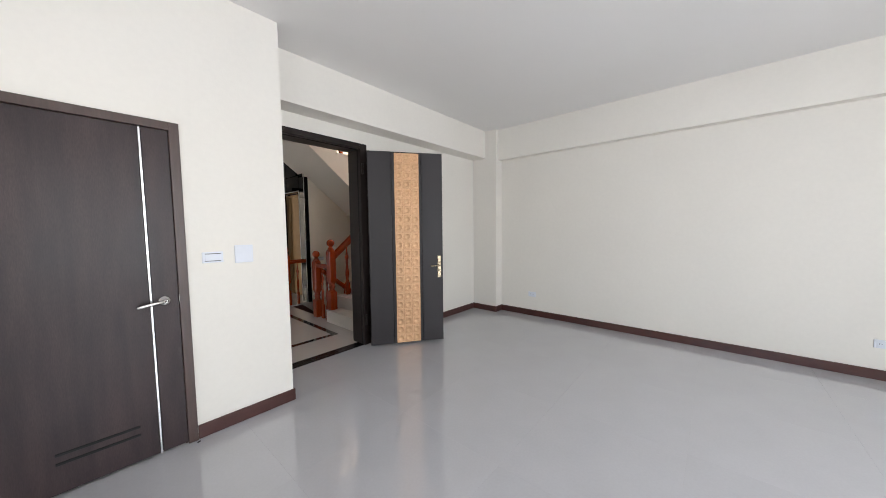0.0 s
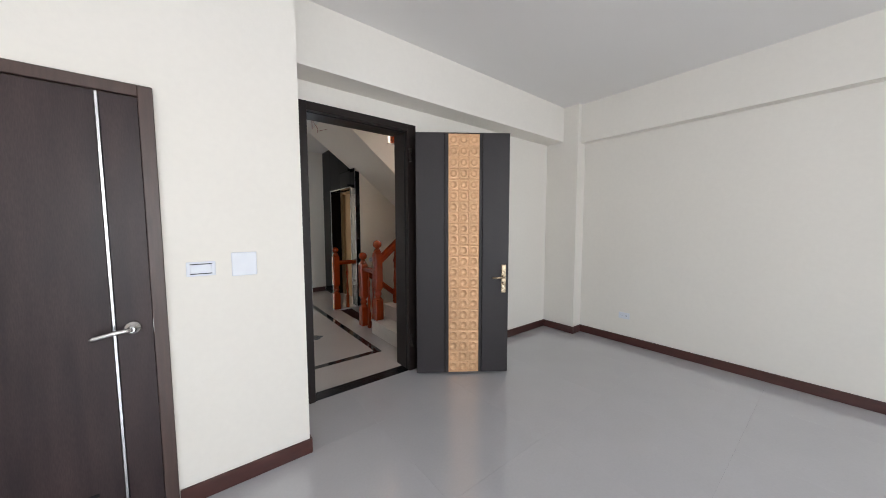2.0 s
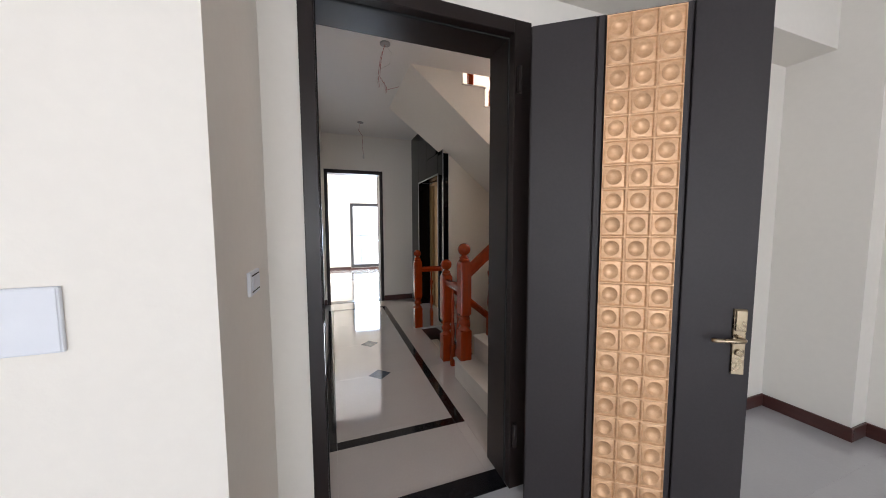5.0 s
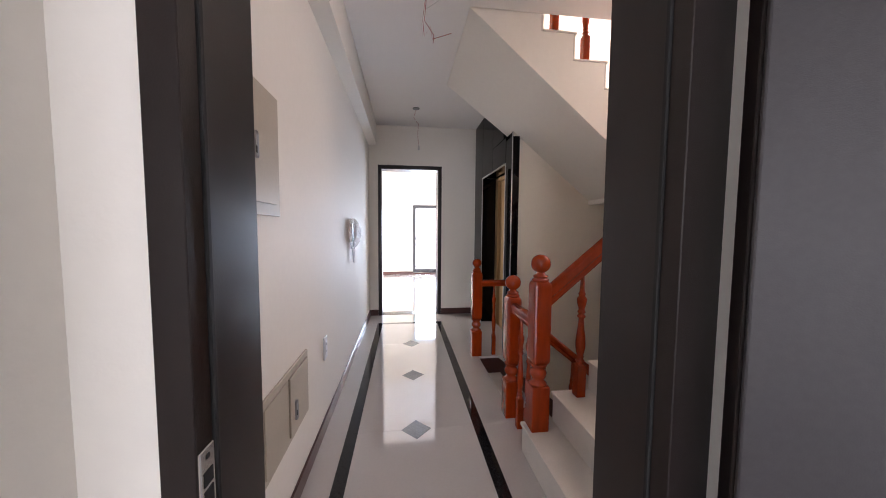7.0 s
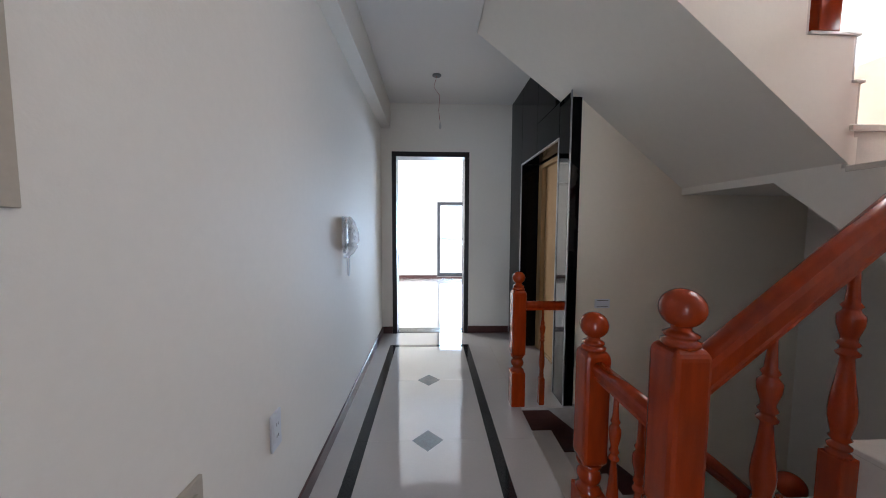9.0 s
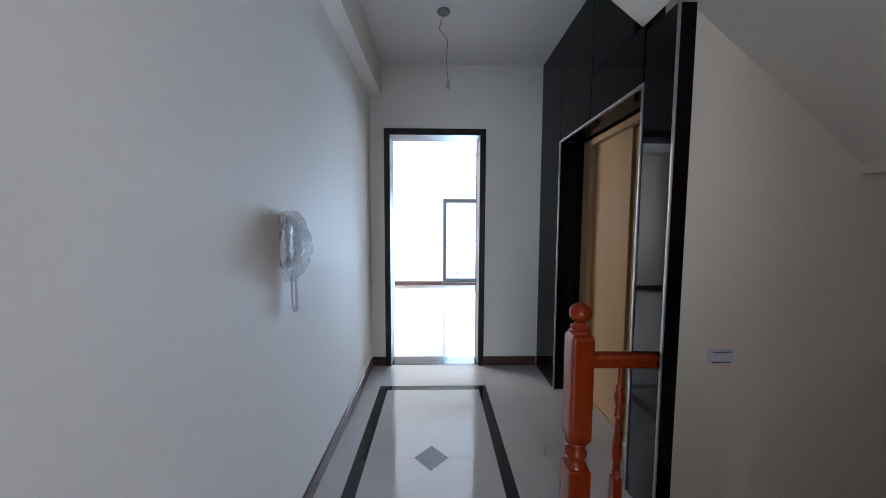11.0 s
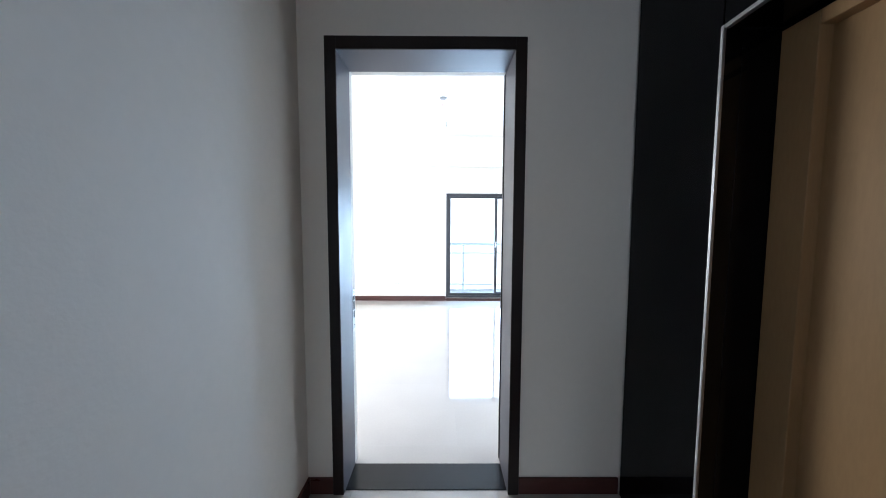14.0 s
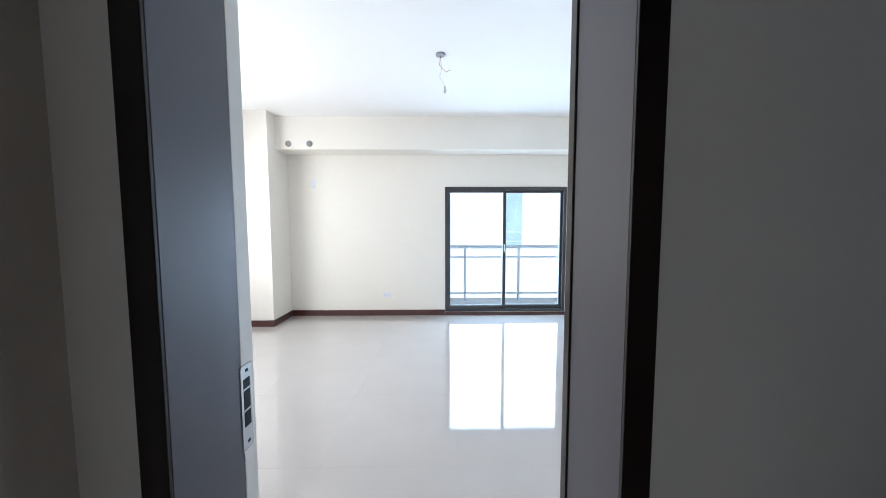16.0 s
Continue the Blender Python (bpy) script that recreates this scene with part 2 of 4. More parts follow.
wall_boxes("wall_room_left", [(-3.55, -3.4, -6.2, -5.0, 0, CA), (-3.55, -3.4, -2.8, -0.44, 0, CA),
                              (-3.55, -3.4, -5.0, -2.8, 0, 0.9), (-3.55, -3.4, -5.0, -2.8, 2.3, CA)], PAINT, "plain off-white painted wall of the front room")
wall_boxes("wall_room_front", [(-3.55, -2.2, -6.35, -6.2, 0, CA), (1.2, XR + 0.15, -6.35, -6.2, 0, CA),
                               (-2.2, 1.2, -6.35, -6.2, 2.35, CA), (-2.2, 1.2, -6.35, -6.2, 0, 0.12)], PAINT,
           "off-white painted window wall of the front room")
wall_boxes("column_room", [(3.137, XR, -0.43, 0, 0, 2.40)], PAINT, "off-white painted corner column", "column")
wall_boxes("beam_side", [(3.205, XR, -6.2, -0.43, 2.40, CA), (3.137, XR, -0.43, 0, 2.40, CA)], PAINT, "off-white painted ceiling beam along the side wall", "beam")
wall_boxes("beam_door", [(XL, 3.137, -0.235, 0, 2.440, CA)], PAINT, "off-white painted ceiling beam above the entry door", "beam")
wall_boxes("beam_corridor", [(XL, 0.015, WT, 4.30, 2.59, CC)], PAINT, "off-white painted beam along the corridor ceiling", "beam")
wall_boxes("wall_end", [(-2.75, 0.034, 4.30, 4.56, 0, CB), (1.001, 1.95, 4.30, 4.56, 0, CB), (1.95, 3.54, 4.30, 4.56, 0, CB),
                        (0.034, 1.001, 4.30, 4.56, 2.30, CB)], PAINT, "off-white painted wall around the far doorway")
wall_boxes("wall_stair_back", [(1.60, 3.54, 2.63, 2.78, -3.0, 5.6)], PAINT_S, "cream painted wall behind the staircase, warm stair light in its colour")
wall_boxes("wall_stair_side", [(3.40, 3.54, WT, 2.63, -3.0, 2.46), (3.40, 3.54, WT, 0.35, 2.46, 5.6),
                               (3.40, 3.54, 2.60, 2.63, 2.46, 5.6), (3.40, 3.54, 0.35, 2.60, 4.6, 5.6)], PAINT,
           "off-white painted side wall of the stairwell")
wall_boxes("wall_stair_front", [(0.3, 3.54, 0, WT, -3.0, -0.007), (0.3, 3.54, 0, WT, CC, 5.6)], PAINT, "plain stairwell wall")
wall_boxes("wall_upper", [(0.3, 0.42, WT, 2.78, 3.17, 5.6), (0.42, 1.60, 2.90, 3.02, 3.17, 5.6)], PAINT, "plain wall of the upper storey")
wall_boxes("wall_lower", [(1.0, 1.18, WT, 2.63, -3.0, -0.2)], PAINT, "plain wall of the lower storey")
wall_boxes("lift_shaft_wall", [(1.60, 3.54, 2.78, 4.30, 2.2, 2.9), (1.95, 2.05, 2.78, 4.30, 0, 2.2)], DARK,
           "dark lift shaft wall behind the doors")
wall_boxes("wall_back_left", [(-2.75, -2.6, 4.48, 5.75, 0, CB), (-2.75, -2.6, 7.45, 8.86, 0, CB),
                              (-2.75, -2.6, 5.75, 7.45, 0, 0.95), (-2.75, -2.6, 5.75, 7.45, 2.25, CB)], PAINT,
           "off-white painted side wall of the back room")
wall_boxes("wall_back_right", [(3.3, 3.45, 4.48, 8.86, 0, CB)], PAINT, "off-white painted side wall of the back room")
wall_boxes("wall_back_window", [(-2.6, 0.678, 8.66, 8.86, 0, CB), (2.60, 3.3, 8.66, 8.86, 0, CB),
                                (0.678, 2.60, 8.66, 8.86, 2.04, CB), (0.678, 2.60, 8.66, 8.86, -0.1, 0.055)], PAINT,
           "off-white painted wall around the balcony door")
wall_boxes("column_back", [(-2.6, -1.765, 8.11, 8.66, 0, CB)], PAINT, "off-white painted corner column of the back room", "column")
wall_boxes("beam_back", [(-1.765, 3.3, 8.32, 8.66, 2.53, CB)], PAINT, "off-white painted ceiling beam above the balcony door", "beam")
wall_boxes("ceiling_front_room", [(-3.55, 3.47, -6.35, 0.0, CA, CA + 0.2)], CEIL, "smooth white painted ceiling", "ceiling")
# the box out to x 3.40 is added to hold back stair-window light
wall_boxes("ceiling_corridor", [(XL - 0.12, 0.885, WT, 4.30, CC, 3.17), (0.885, 2.36, WT, 1.69, CC, 3.17), (2.36, 3.40, WT, 1.15, CC, 3.17),
                                (0.885, 1.60, 2.895, 4.30, CC, 3.17)], CEIL, "smooth white painted corridor ceiling", "ceiling")
wall_boxes("ceiling_back_room", [(-2.75, 3.45, 4.48, 8.86, CB, CB + 0.2)], CEIL, "smooth white painted ceiling of the back room", "ceiling")
wall_boxes("ceiling_stairwell", [(0.3, 3.54, 0, 3.02, 5.6, 5.75)], CEIL, "plain white ceiling above the stairwell", "ceiling")


wall_boxes("wall_wet_rooms", [(-3.4, -3.28, -0.44, 4.30, 0, CC)], PAINT, "plain outer wall beside the corridor")
wall_boxes("wall_shaft_outer", [(3.42, 3.54, 2.78, 4.30, 0, CC)], PAINT, "plain outer wall behind the lift")
wall_boxes("ceiling_wet_rooms", [(-3.4, XL - 0.12, -0.44, 4.30, CC, 3.17)], CEIL, "plain ceiling over the rooms beside the corridor", "ceiling")
wall_boxes("floor_wet_rooms", [(-3.4, XL - 0.12, -0.44, 4.30, -0.15, 0)], GROUT, "plain floor of the rooms beside the corridor", "floor")


def skirting(name, boxes):
    bm = B()
    for b in boxes:
        box(bm, *b, bevel=0.003)
    fixed(name, bm, BASE, "dark red-brown skirting board along the wall foot", "baseboard")


SK, SD = 0.09, 0.013
skirting("baseboard_bathroom_wall", [(-0.705, XL + SD, -0.556 - SD, -0.556, 0, SK)])
skirting("baseboard_return", [(XL, XL + SD, -0.555, -SD, 0, SK)])
skirting("baseboard_entry_left", [(XL, 0.028, -SD, 0, 0, SK)])
skirting("baseboard_entry_right", [(0.99, 3.137, -SD, 0, 0, SK)])
skirting("baseboard_column", [(3.137 - SD, 3.137, -0.43 - SD, -SD, 0, SK)])
skirting("baseboard_column_end", [(3.137, XR - SD, -0.43 - SD, -0.43, 0, SK)])
skirting("baseboard_side", [(XR - SD, XR, -6.2, -0.43, 0, SK)])
skirting("baseboard_corridor", [(XL, XL + SD, WT, 4.30, 0, SK)])
skirting("baseboard_end_left", [(XL + SD, 0.032, 4.30 - SD, 4.30, 0, SK)])
skirting("baseboard_end_right", [(1.003, 1.525, 4.30 - SD, 4.30, 0, SK)])
skirting("baseboard_window_wall", [(-1.765, 0.676, 8.66 - SD, 8.66, 0, SK)])
skirting("baseboard_back_column", [(-2.6, -1.765 + SD, 8.11 - SD, 8.11, 0, SK)])
skirting("baseboard_back_column_side", [(-1.765, -1.765 + SD, 8.11, 8.66 - SD, 0, SK)])
skirting("baseboard_window_sill", [(0.678, 3.3, 8.645, 8.66, 0, 0.05)])

# ---- floors: bed with recessed joints; tiles follow at the end ----
floor_front = wall_boxes("floor_front_room", [(-3.55, 3.47, -6.35, 0, -0.15, -0.004)], GROUT, "glossy light grey-beige polished tile floor", "floor")
floor_corr = wall_boxes("floor_corridor", [(XL - 0.12, 1.19, 0, 4.30, -0.2, -0.004), (1.19, 1.27, WT, 1.64, -0.2, -0.004),
                                           (1.19, 1.75, 2.59, 4.30, -0.2, -0.004)], GROUT,
                        "glossy cream tile floor with black border stripes", "floor")
floor_back = wall_boxes("floor_back_room", [(-2.75, 3.45, 4.30, 8.86, -0.15, -0.004)], GROUT, "glossy pale polished tile floor of the back room", "floor")
wall_boxes("floor_lower", [(0.3, 3.54, 0, 2.78, -3.1, -3.0)], MARBLE, "pale floor of the storey below", "floor")

# ---- steel entry door, standing open ----
entry = thing("door_1", (0.5, 0.07, 0), "dark grey steel entry door with copper relief tiles, standing open", "door", kind="structure")


def add(name, parent, boxes, material, label="", bevel=0.002):
    bm = B()
    for b in boxes:
        box(bm, *b, bevel=bevel)
    ob = part(name, bm, material, None, label)
    ob.parent = parent
    ob.matrix_parent_inverse = parent.matrix_world.inverted() if parent.parent else Matrix.Translation(-parent.location)
    return ob


FY0, FY1 = -0.016, 0.222
add("door_frame", entry, [(0.032, 0.088, FY0, 0.03, 0, 2.296), (0.950, 1.040, FY0, 0.03, 0, 2.296), (0.088, 0.950, FY0, 0.03, 2.235, 2.296)],
    STEEL_D, "dark brown-black steel frame")
add("frame_lining", entry, [(0.045, 0.0895, 0.042, FY1, 0, 2.25), (0.9485, 0.985, 0.042, FY1, 0, 2.25), (0.0895, 0.9485, 0.042, FY1, 2.2335, 2.25)],
    STEEL_D, "dark brown-black steel reveal")
add("threshold", entry, [(0.09, 0.948, 0.0, 0.125, -0.02, 0.004)], THRESH, "dark granite threshold", 0.001)
add("weather_seal", entry, [(0.945, 0.985, 0.030, 0.042, 0.0, 2.24), (0.05, 0.093, 0.030, 0.042, 0.0, 2.24), (0.093, 0.945, 0.030, 0.042, 2.230, 2.25)], DARK, "black rubber seal")
plate_1 = add("strike_plate", entry, [(0.0865, 0.0925, -0.013, 0.026, 0.75, 0.965)], CHROME, "bright steel strike plate")
# dark blocks on the plate draw the shade of its holes
for z0, z1 in ((0.785, 0.828), (0.836, 0.892), (0.899, 0.925)):
    part("strike_hole_shade", box(B(), 0.0920, 0.0936, -0.006, 0.019, z0, z1, 0.0004), DARK, plate_1)
for zz in (0.762, 0.945):
    part("screw", box(B(), 0.0922, 0.0936, 0.002, 0.011, zz, zz + 0.008, 0.0004), DARK, plate_1)
bm = B()
for zz in (0.30, 2.02):
    lathe(bm, [(0.011, zz - 0.06), (0.011, zz + 0.06)], 0.965, -0.035, 12)
part("hinge", bm, STEEL_D, entry, "black barrel hinges").matrix_parent_inverse = Matrix.Translation(-entry.location)

# leaf in its own axes: x from the hinge edge along the leaf, y outwards from the visible face
LH = pose(0.962, -0.122, 0, 0, 0, math.degrees(math.atan2(-0.487, 0.697)))
LW = 0.85
leaf = part("door_leaf", box(B(), 0, LW, 0.004, 0.062, 0.012, 2.205, 0.002), STEEL_D, entry, "dark grey steel leaf with relief strip")
leaf.matrix_parent_inverse = Matrix.Translation(-entry.location)
leaf.matrix_basis = LH


def leaf_part(name, bm, material, label=""):
    return part(name, bm, material, leaf, label)


TX0, TX1 = 0.294, 0.571
for a, b in ((0.004, 0.257), (0.603, LW - 0.004)):
    leaf_part("face_panel", box(B(), a, b, -0.008, 0.004, 0.016, 2.201, 0.004, 2), STEEL, "dark grey pressed steel panel")
leaf_part("recess_panel", box(B(), 0.262, 0.598, -0.001, 0.0045, 0.016, 2.201, 0.002), STEEL_D)
leaf_part("recess_rib", box(B(), 0.265, 0.2925, -0.006, 0.0, 0.016, 2.201, 0.003), STEEL)
leaf_part("recess_rib", box(B(), 0.5725, 0.597, -0.006, 0.0, 0.016, 2.201, 0.003), STEEL)


def relief_tile(w, h):
    """A pressed copper tile: a dished bowl in a flat field, a groove and a rounded raised rib round the edge."""
    bm = B()
    seg = 40
    bowl = [(0.325 * q, -0.0130 + 0.0122 * (1 - q ** 2.3)) for q in (0.2, 0.4, 0.58, 0.74, 0.87, 0.96)]
    rings = []
    for r, y in bowl + [(0.330, -0.0136), (0.345, -0.0130)]:
        rings.append([(r * math.cos(2 * math.pi * k / seg), r * math.sin(2 * math.pi * k / seg), y) for k in range(seg)])
    for m, y in ((0.39, -0.0126), (0.412, -0.0124), (0.426, -0.0098), (0.440, -0.0106), (0.454, -0.0156), (0.474, -0.0180), (0.5, -0.0182)):
        row = []
        for k in range(seg):
            c, n = math.cos(2 * math.pi * k / seg), math.sin(2 * math.pi * k / seg)
            q = m / max(abs(c), abs(n))
            row.append((q * c, q * n, y))
        rings.append(row)
    vs = [[bm.verts.new((u * w, y, v * h)) for u, v, y in row] for row in rings]
    mid = bm.verts.new((0, -0.0006, 0))
    for k in range(seg):
        bm.faces.new((mid, vs[0][k], vs[0][(k + 1) % seg])).smooth = True
    for a, b in zip(vs, vs[1:]):
        for k in range(seg):
            bm.faces.new((a[k], b[k], b[(k + 1) % seg], a[(k + 1) % seg])).smooth = True
    bmesh.ops.recalc_face_normals(bm, faces=bm.faces)
    if sum(f.normal.y for f in bm.faces) > 0:
        bmesh.ops.reverse_faces(bm, faces=bm.faces)
    me = bpy.data.meshes.new("relief_tile")
    bm.to_mesh(me)
    bm.free()
    me.materials.append(COPPER)
    return me


TH = (2.187 - 0.027) / 22
TW = (TX1 - TX0) / 3
tile_mesh = relief_tile(TW, TH)
leaf_part("relief_backing", box(B(), TX0 - 0.004, TX1 + 0.004, 0.0030, 0.0036, 0.022, 2.19), COPPER, "copper backing strip")
for j in range(22):
    for i in range(3):
        ob = new("relief_tile", tile_mesh)
        ob.parent = leaf
        ob.location = (TX0 + (i + 0.5) * TW, -0.0020, 0.027 + (j + 0.5) * TH)
plate = leaf_part("lock_plate", box(B(), 0.780, 0.822, -0.018, -0.007, 0.765, 1.025, 0.003, 2), BRASS, "aged brass lock plate")
part("cover", box(B(), 0.783, 0.819, -0.026, -0.017, 0.94, 1.022, 0.003, 2), BRASS, plate)
bm = tube(B(), [(0.801, -0.014, 0.912), (0.801, -0.05, 0.912), (0.793, -0.060, 0.912), (0.772, -0.062, 0.911), (0.705, -0.060, 0.908), (0.692, -0.055, 0.907)], 0.0085, 10)
part("lever", bm, BRASS, plate, "brass lever handle")
part("keyhole", lathe(B(), [(0.014, 0), (0.014, 0.008), (0.010, 0.010)], 0, 0, 16), BRASS, plate).matrix_basis = pose(0.801, -0.017, 0.855, 90, 0, 0)

# ---- bathroom door, shut ----
bath = thing("door_2", (-1.18, -0.55, 0), "closed dark brown wood-grain door with a slim silver inlay strip", "door", kind="structure")
DY = -0.556
add("door_frame", bath, [(-0.757, -0.708, DY - 0.018, DY + 0.10, 0, 1.988), (-1.66, -1.611, DY - 0.018, DY + 0.10, 0, 1.988),
                         (-1.611, -0.757, DY - 0.018, DY + 0.10, 1.94, 1.988)], LAMINATE_F, "brown laminated frame")
add("frame_stop", bath, [(-0.770, -0.757, DY + 0.002, DY + 0.05, 0, 1.94), (-1.611, -0.770, DY + 0.002, DY + 0.05, 1.928, 1.94)], LAMINATE_F)
add("door_leaf", bath, [(-1.609, -0.890, DY - 0.006, DY + 0.036, 0.012, 1.936), (-0.876, -0.759, DY - 0.006, DY + 0.036, 0.012, 1.936)],
    LAMINATE, "dark brown wood-grain leaf", 0.0015)
add("inlay_strip", bath, [(-0.888, -0.8785, DY - 0.0075, DY + 0.02, 0.012, 1.936)], ALU, "slim silver inlay strip", 0.0008)
# no openings cut: proud black strips stand for the shade inside the vents
add("vent_shade_strip", bath, [(-1.28, -0.967, DY - 0.010, DY - 0.006, 0.160, 0.176), (-1.28, -0.967, DY - 0.010, DY - 0.006, 0.208, 0.224)], DARK,
    "two black strips for the shade in the vent slots", 0.002)
rose = part("lever_rose", lathe(B(), [(0.030, 0), (0.030, 0.006), (0.024, 0.012), (0.012, 0.016), (0.011, 0.045)], 0, 0, 24), CHROME, bath, "satin chrome lever set")
rose.matrix_parent_inverse = Matrix.Translation(-bath.location)
rose.matrix_basis = pose(-0.825, DY - 0.006, 0.93, 90, 0, 0)
part("lever", tube(B(), [(0, 0, 0.040), (-0.02, 0, 0.050), (-0.06, -0.004, 0.052), (-0.11, -0.014, 0.050), (-0.122, -0.017, 0.048)], 0.010, 12), CHROME, rose)
add("latch", bath, [(-0.757, -0.7555, DY - 0.019, DY, 0.90, 0.96)], CHROME, "steel latch plate", 0.0004)


# ---- far doorway of the back room ----
far = thing("door_3", (0.52, 4.39, 0), "dark steel frame of an open doorway with granite sill", "door", kind="structure")
add("door_frame", far, [(0.034, 0.0885, 4.284, 4.292, 0, 2.300), (0.946, 1.001, 4.284, 4.292, 0, 2.300), (0.0885, 0.946, 4.284, 4.292, 2.240, 2.300)],
    STEEL_D, "dark brown-black steel frame face", 0.001)
add("door_jamb", far, [(0.034, 0.0885, 4.2925, 4.505, 0, 2.298), (0.946, 1.000, 4.2925, 4.528, 0, 2.298), (0.0885, 0.946, 4.2925, 4.505, 2.240, 2.298)],
    JAMB, "blue-grey coated steel jamb lining", 0.001)
add("jamb_edge", far, [(0.036, 0.0875, 4.5055, 4.560, 0, 2.27), (0.0875, 0.9465, 4.5055, 4.560, 2.2465, 2.27)], PAINT, "off-white painted rebate edge")
add("seal", far, [(0.9465, 0.99, 4.529, 4.578, 0, 2.27), (0.941, 0.9465, 4.529, 4.542, 0.01, 2.24)], STEEL_D, "dark rebate edge with rubber seal")
add("threshold", far, [(0.089, 0.945, 4.315, 4.50, -0.02, 0.004)], THRESH, "dark granite threshold", 0.001)
strike = add("strike_plate", far, [(0.0865, 0.0905, 4.498, 4.541, 0.812, 1.037)], TRIM, "bright steel strike plate", 0.0005)
part("lip", box(B(), 0.0865, 0.0935, 4.496, 4.545, 1.034, 1.040, 0.001), TRIM, strike)
# holes are not cut; their shade is put on as dark blocks
for z0, z1 in ((0.875, 0.915), (0.922, 0.972), (0.978, 1.003)):
    part("strike_hole_shade", box(B(), 0.0900, 0.0916, 4.508, 4.534, z0, z1, 0.0004), DARK, strike)
for zz in (0.828, 1.020):
    part("screw", box(B(), 0.0900, 0.0914, 4.518, 4.528, zz, zz + 0.008, 0.0004), DARK, strike)

# ---- staircase ----
stairs = thing("staircase", (1.3, 1.2, 0), "cream marble staircase turning round an open well", "staircase", kind="structure")


def stair_part(name, bm, material, label=""):
    ob = part(name, bm, material, stairs, label)
    ob.matrix_parent_inverse = Matrix.Translation(-stairs.location)
    return ob


Y0, YA = WT, 1.20
UPX = [1.135, 1.325, 1.553, 1.777, 2.010, 2.240]
RISE = 0.18
for k, x in enumerate(UPX):
    z1 = RISE * (k + 1)
    xe = UPX[k + 1] if k < 5 else 3.40
    stair_part("tread", box(B(), x - 0.012, xe + (0.005 if k < 5 else 0), Y0, YA, z1 - 0.020, z1, 0.003), MARBLE)
    stair_part("riser", box(B(), x, x + 0.02, Y0, YA - 0.006, z1 - RISE, z1 - 0.020), MARBLE)
# flank of the first flight with a sloping underside
pts = [(UPX[0] + 0.015, 0.0)]
for k, x in enumerate(UPX):
    pts += [(x + 0.018, RISE * k + (0.0 if k == 0 else -0.001)), (x + 0.018, RISE * (k + 1) - 0.029)]
pts = pts[1:] + [(3.40, RISE * 6 - 0.029), (3.40, 0.86), (2.35, 0.86), (1.62, 0.24), (1.30, -0.02), (1.155, -0.02)]
stair_part("flight_flank", prism(B(), pts, "y", Y0, YA - 0.008), PAINT, "painted flank of the lower flight")
# second, short flight along the side wall
XM = 2.40
MID = [(0.97, 1.265), (1.20, 1.455), (1.45, 1.645), (1.70, 1.825)]
for k, (y, z) in enumerate(MID):
    ye = MID[k + 1][0] if k < 3 else 2.63
    stair_part("tread", box(B(), XM - (0.003 if k else -0.06), 3.40, y - 0.012, ye + 0.004, z - 0.028, z, 0.003), MARBLE)
    stair_part("riser", box(B(), XM + (0.006 if k else 0.07), 3.40, y + 0.003, y + 0.02, z - 0.19, z - 0.028), MARBLE)
pts = [(0.99, 0.88)]
for k, (y, z) in enumerate(MID):
    pts += [(y + 0.018, z - 0.19), (y + 0.018, z - 0.029)]
pts = pts[1:] + [(2.63, 1.796), (2.63, 1.61), (2.0, 1.61), (1.2, 0.93), (1.10, 0.86), (0.99, 0.86)]
stair_part("flight_flank", prism(B(), pts, "x", XM, 3.40), PAINT, "painted flank of the short flight")
# upper flight above the descending one
YB = 1.70
UPS = [(2.44, 2.02), (2.406, 2.22), (2.178, 2.41), (1.935, 2.60), (1.68, 2.79), (1.43, 2.98), (1.19, 3.17)]
for k, (x, z) in enumerate(UPS):
    xe = UPS[k + 1][0] if k < 6 else 0.885
    stair_part("tread", box(B(), xe - 0.004, x + 0.008, YB - 0.007, 2.63 if x > 1.6 else 2.895, z - 0.014, z, 0.002), MARBLE)
    stair_part("riser", box(B(), x - 0.02, x, YB + 0.006, 2.63, z - 0.2, z - 0.014), MARBLE)
low = lambda x: 1.650 + 0.815 * (2.41 - x)
pts = [(2.41, low(2.41)), (2.44, low(2.41)), (2.44, 1.770), (2.422, 1.770)]
zz = 1.80
for x, z in UPS:
    pts += [(x - 0.018, zz), (x - 0.018, z - 0.015)]
    zz = z - 0.015
pts += [(0.888, 3.155), (0.888, low(0.888))]
stair_part("flight_flank", prism(B(), pts, "y", YB, 2.63), PAINT, "painted flank and soffit of the upper flight")
stair_part("flight_soffit", prism(B(), [(1.57, low(1.52)), (1.57, 3.14), (0.889, 3.14), (0.889, low(0.889))], "y", 2.63, 2.894), PAINT)
# descending flight
for k in range(8):
    x, z = 1.195 + 0.225 * k, -RISE * (k + 1)
    stair_part("tread", box(B(), x, x + 0.25, 1.64, 2.60, z - 0.028, z, 0.003), MARBLE)
    stair_part("riser", box(B(), x - 0.005, x + 0.015, 1.645, 2.60, z, z + RISE - 0.028), MARBLE)
stair_part("flight_flank", prism(B(), [(1.19, -0.03), (1.19, -0.45), (3.0, -1.90), (3.0, -1.48)], "y", 1.62, 1.638), PAINT)
stair_part("lower_landing", box(B(), 2.98, 3.40, 0.2, 2.63, -1.66, -1.62), MARBLE)
# brown skirting that steps down beside the descending flight
pts = [(1.20, -0.02), (1.42, -0.02), (3.0, -1.30), (3.0, -1.62)]
pts += [(1.195 + 0.225 * 7, -RISE * 8), (1.20, -0.18)]
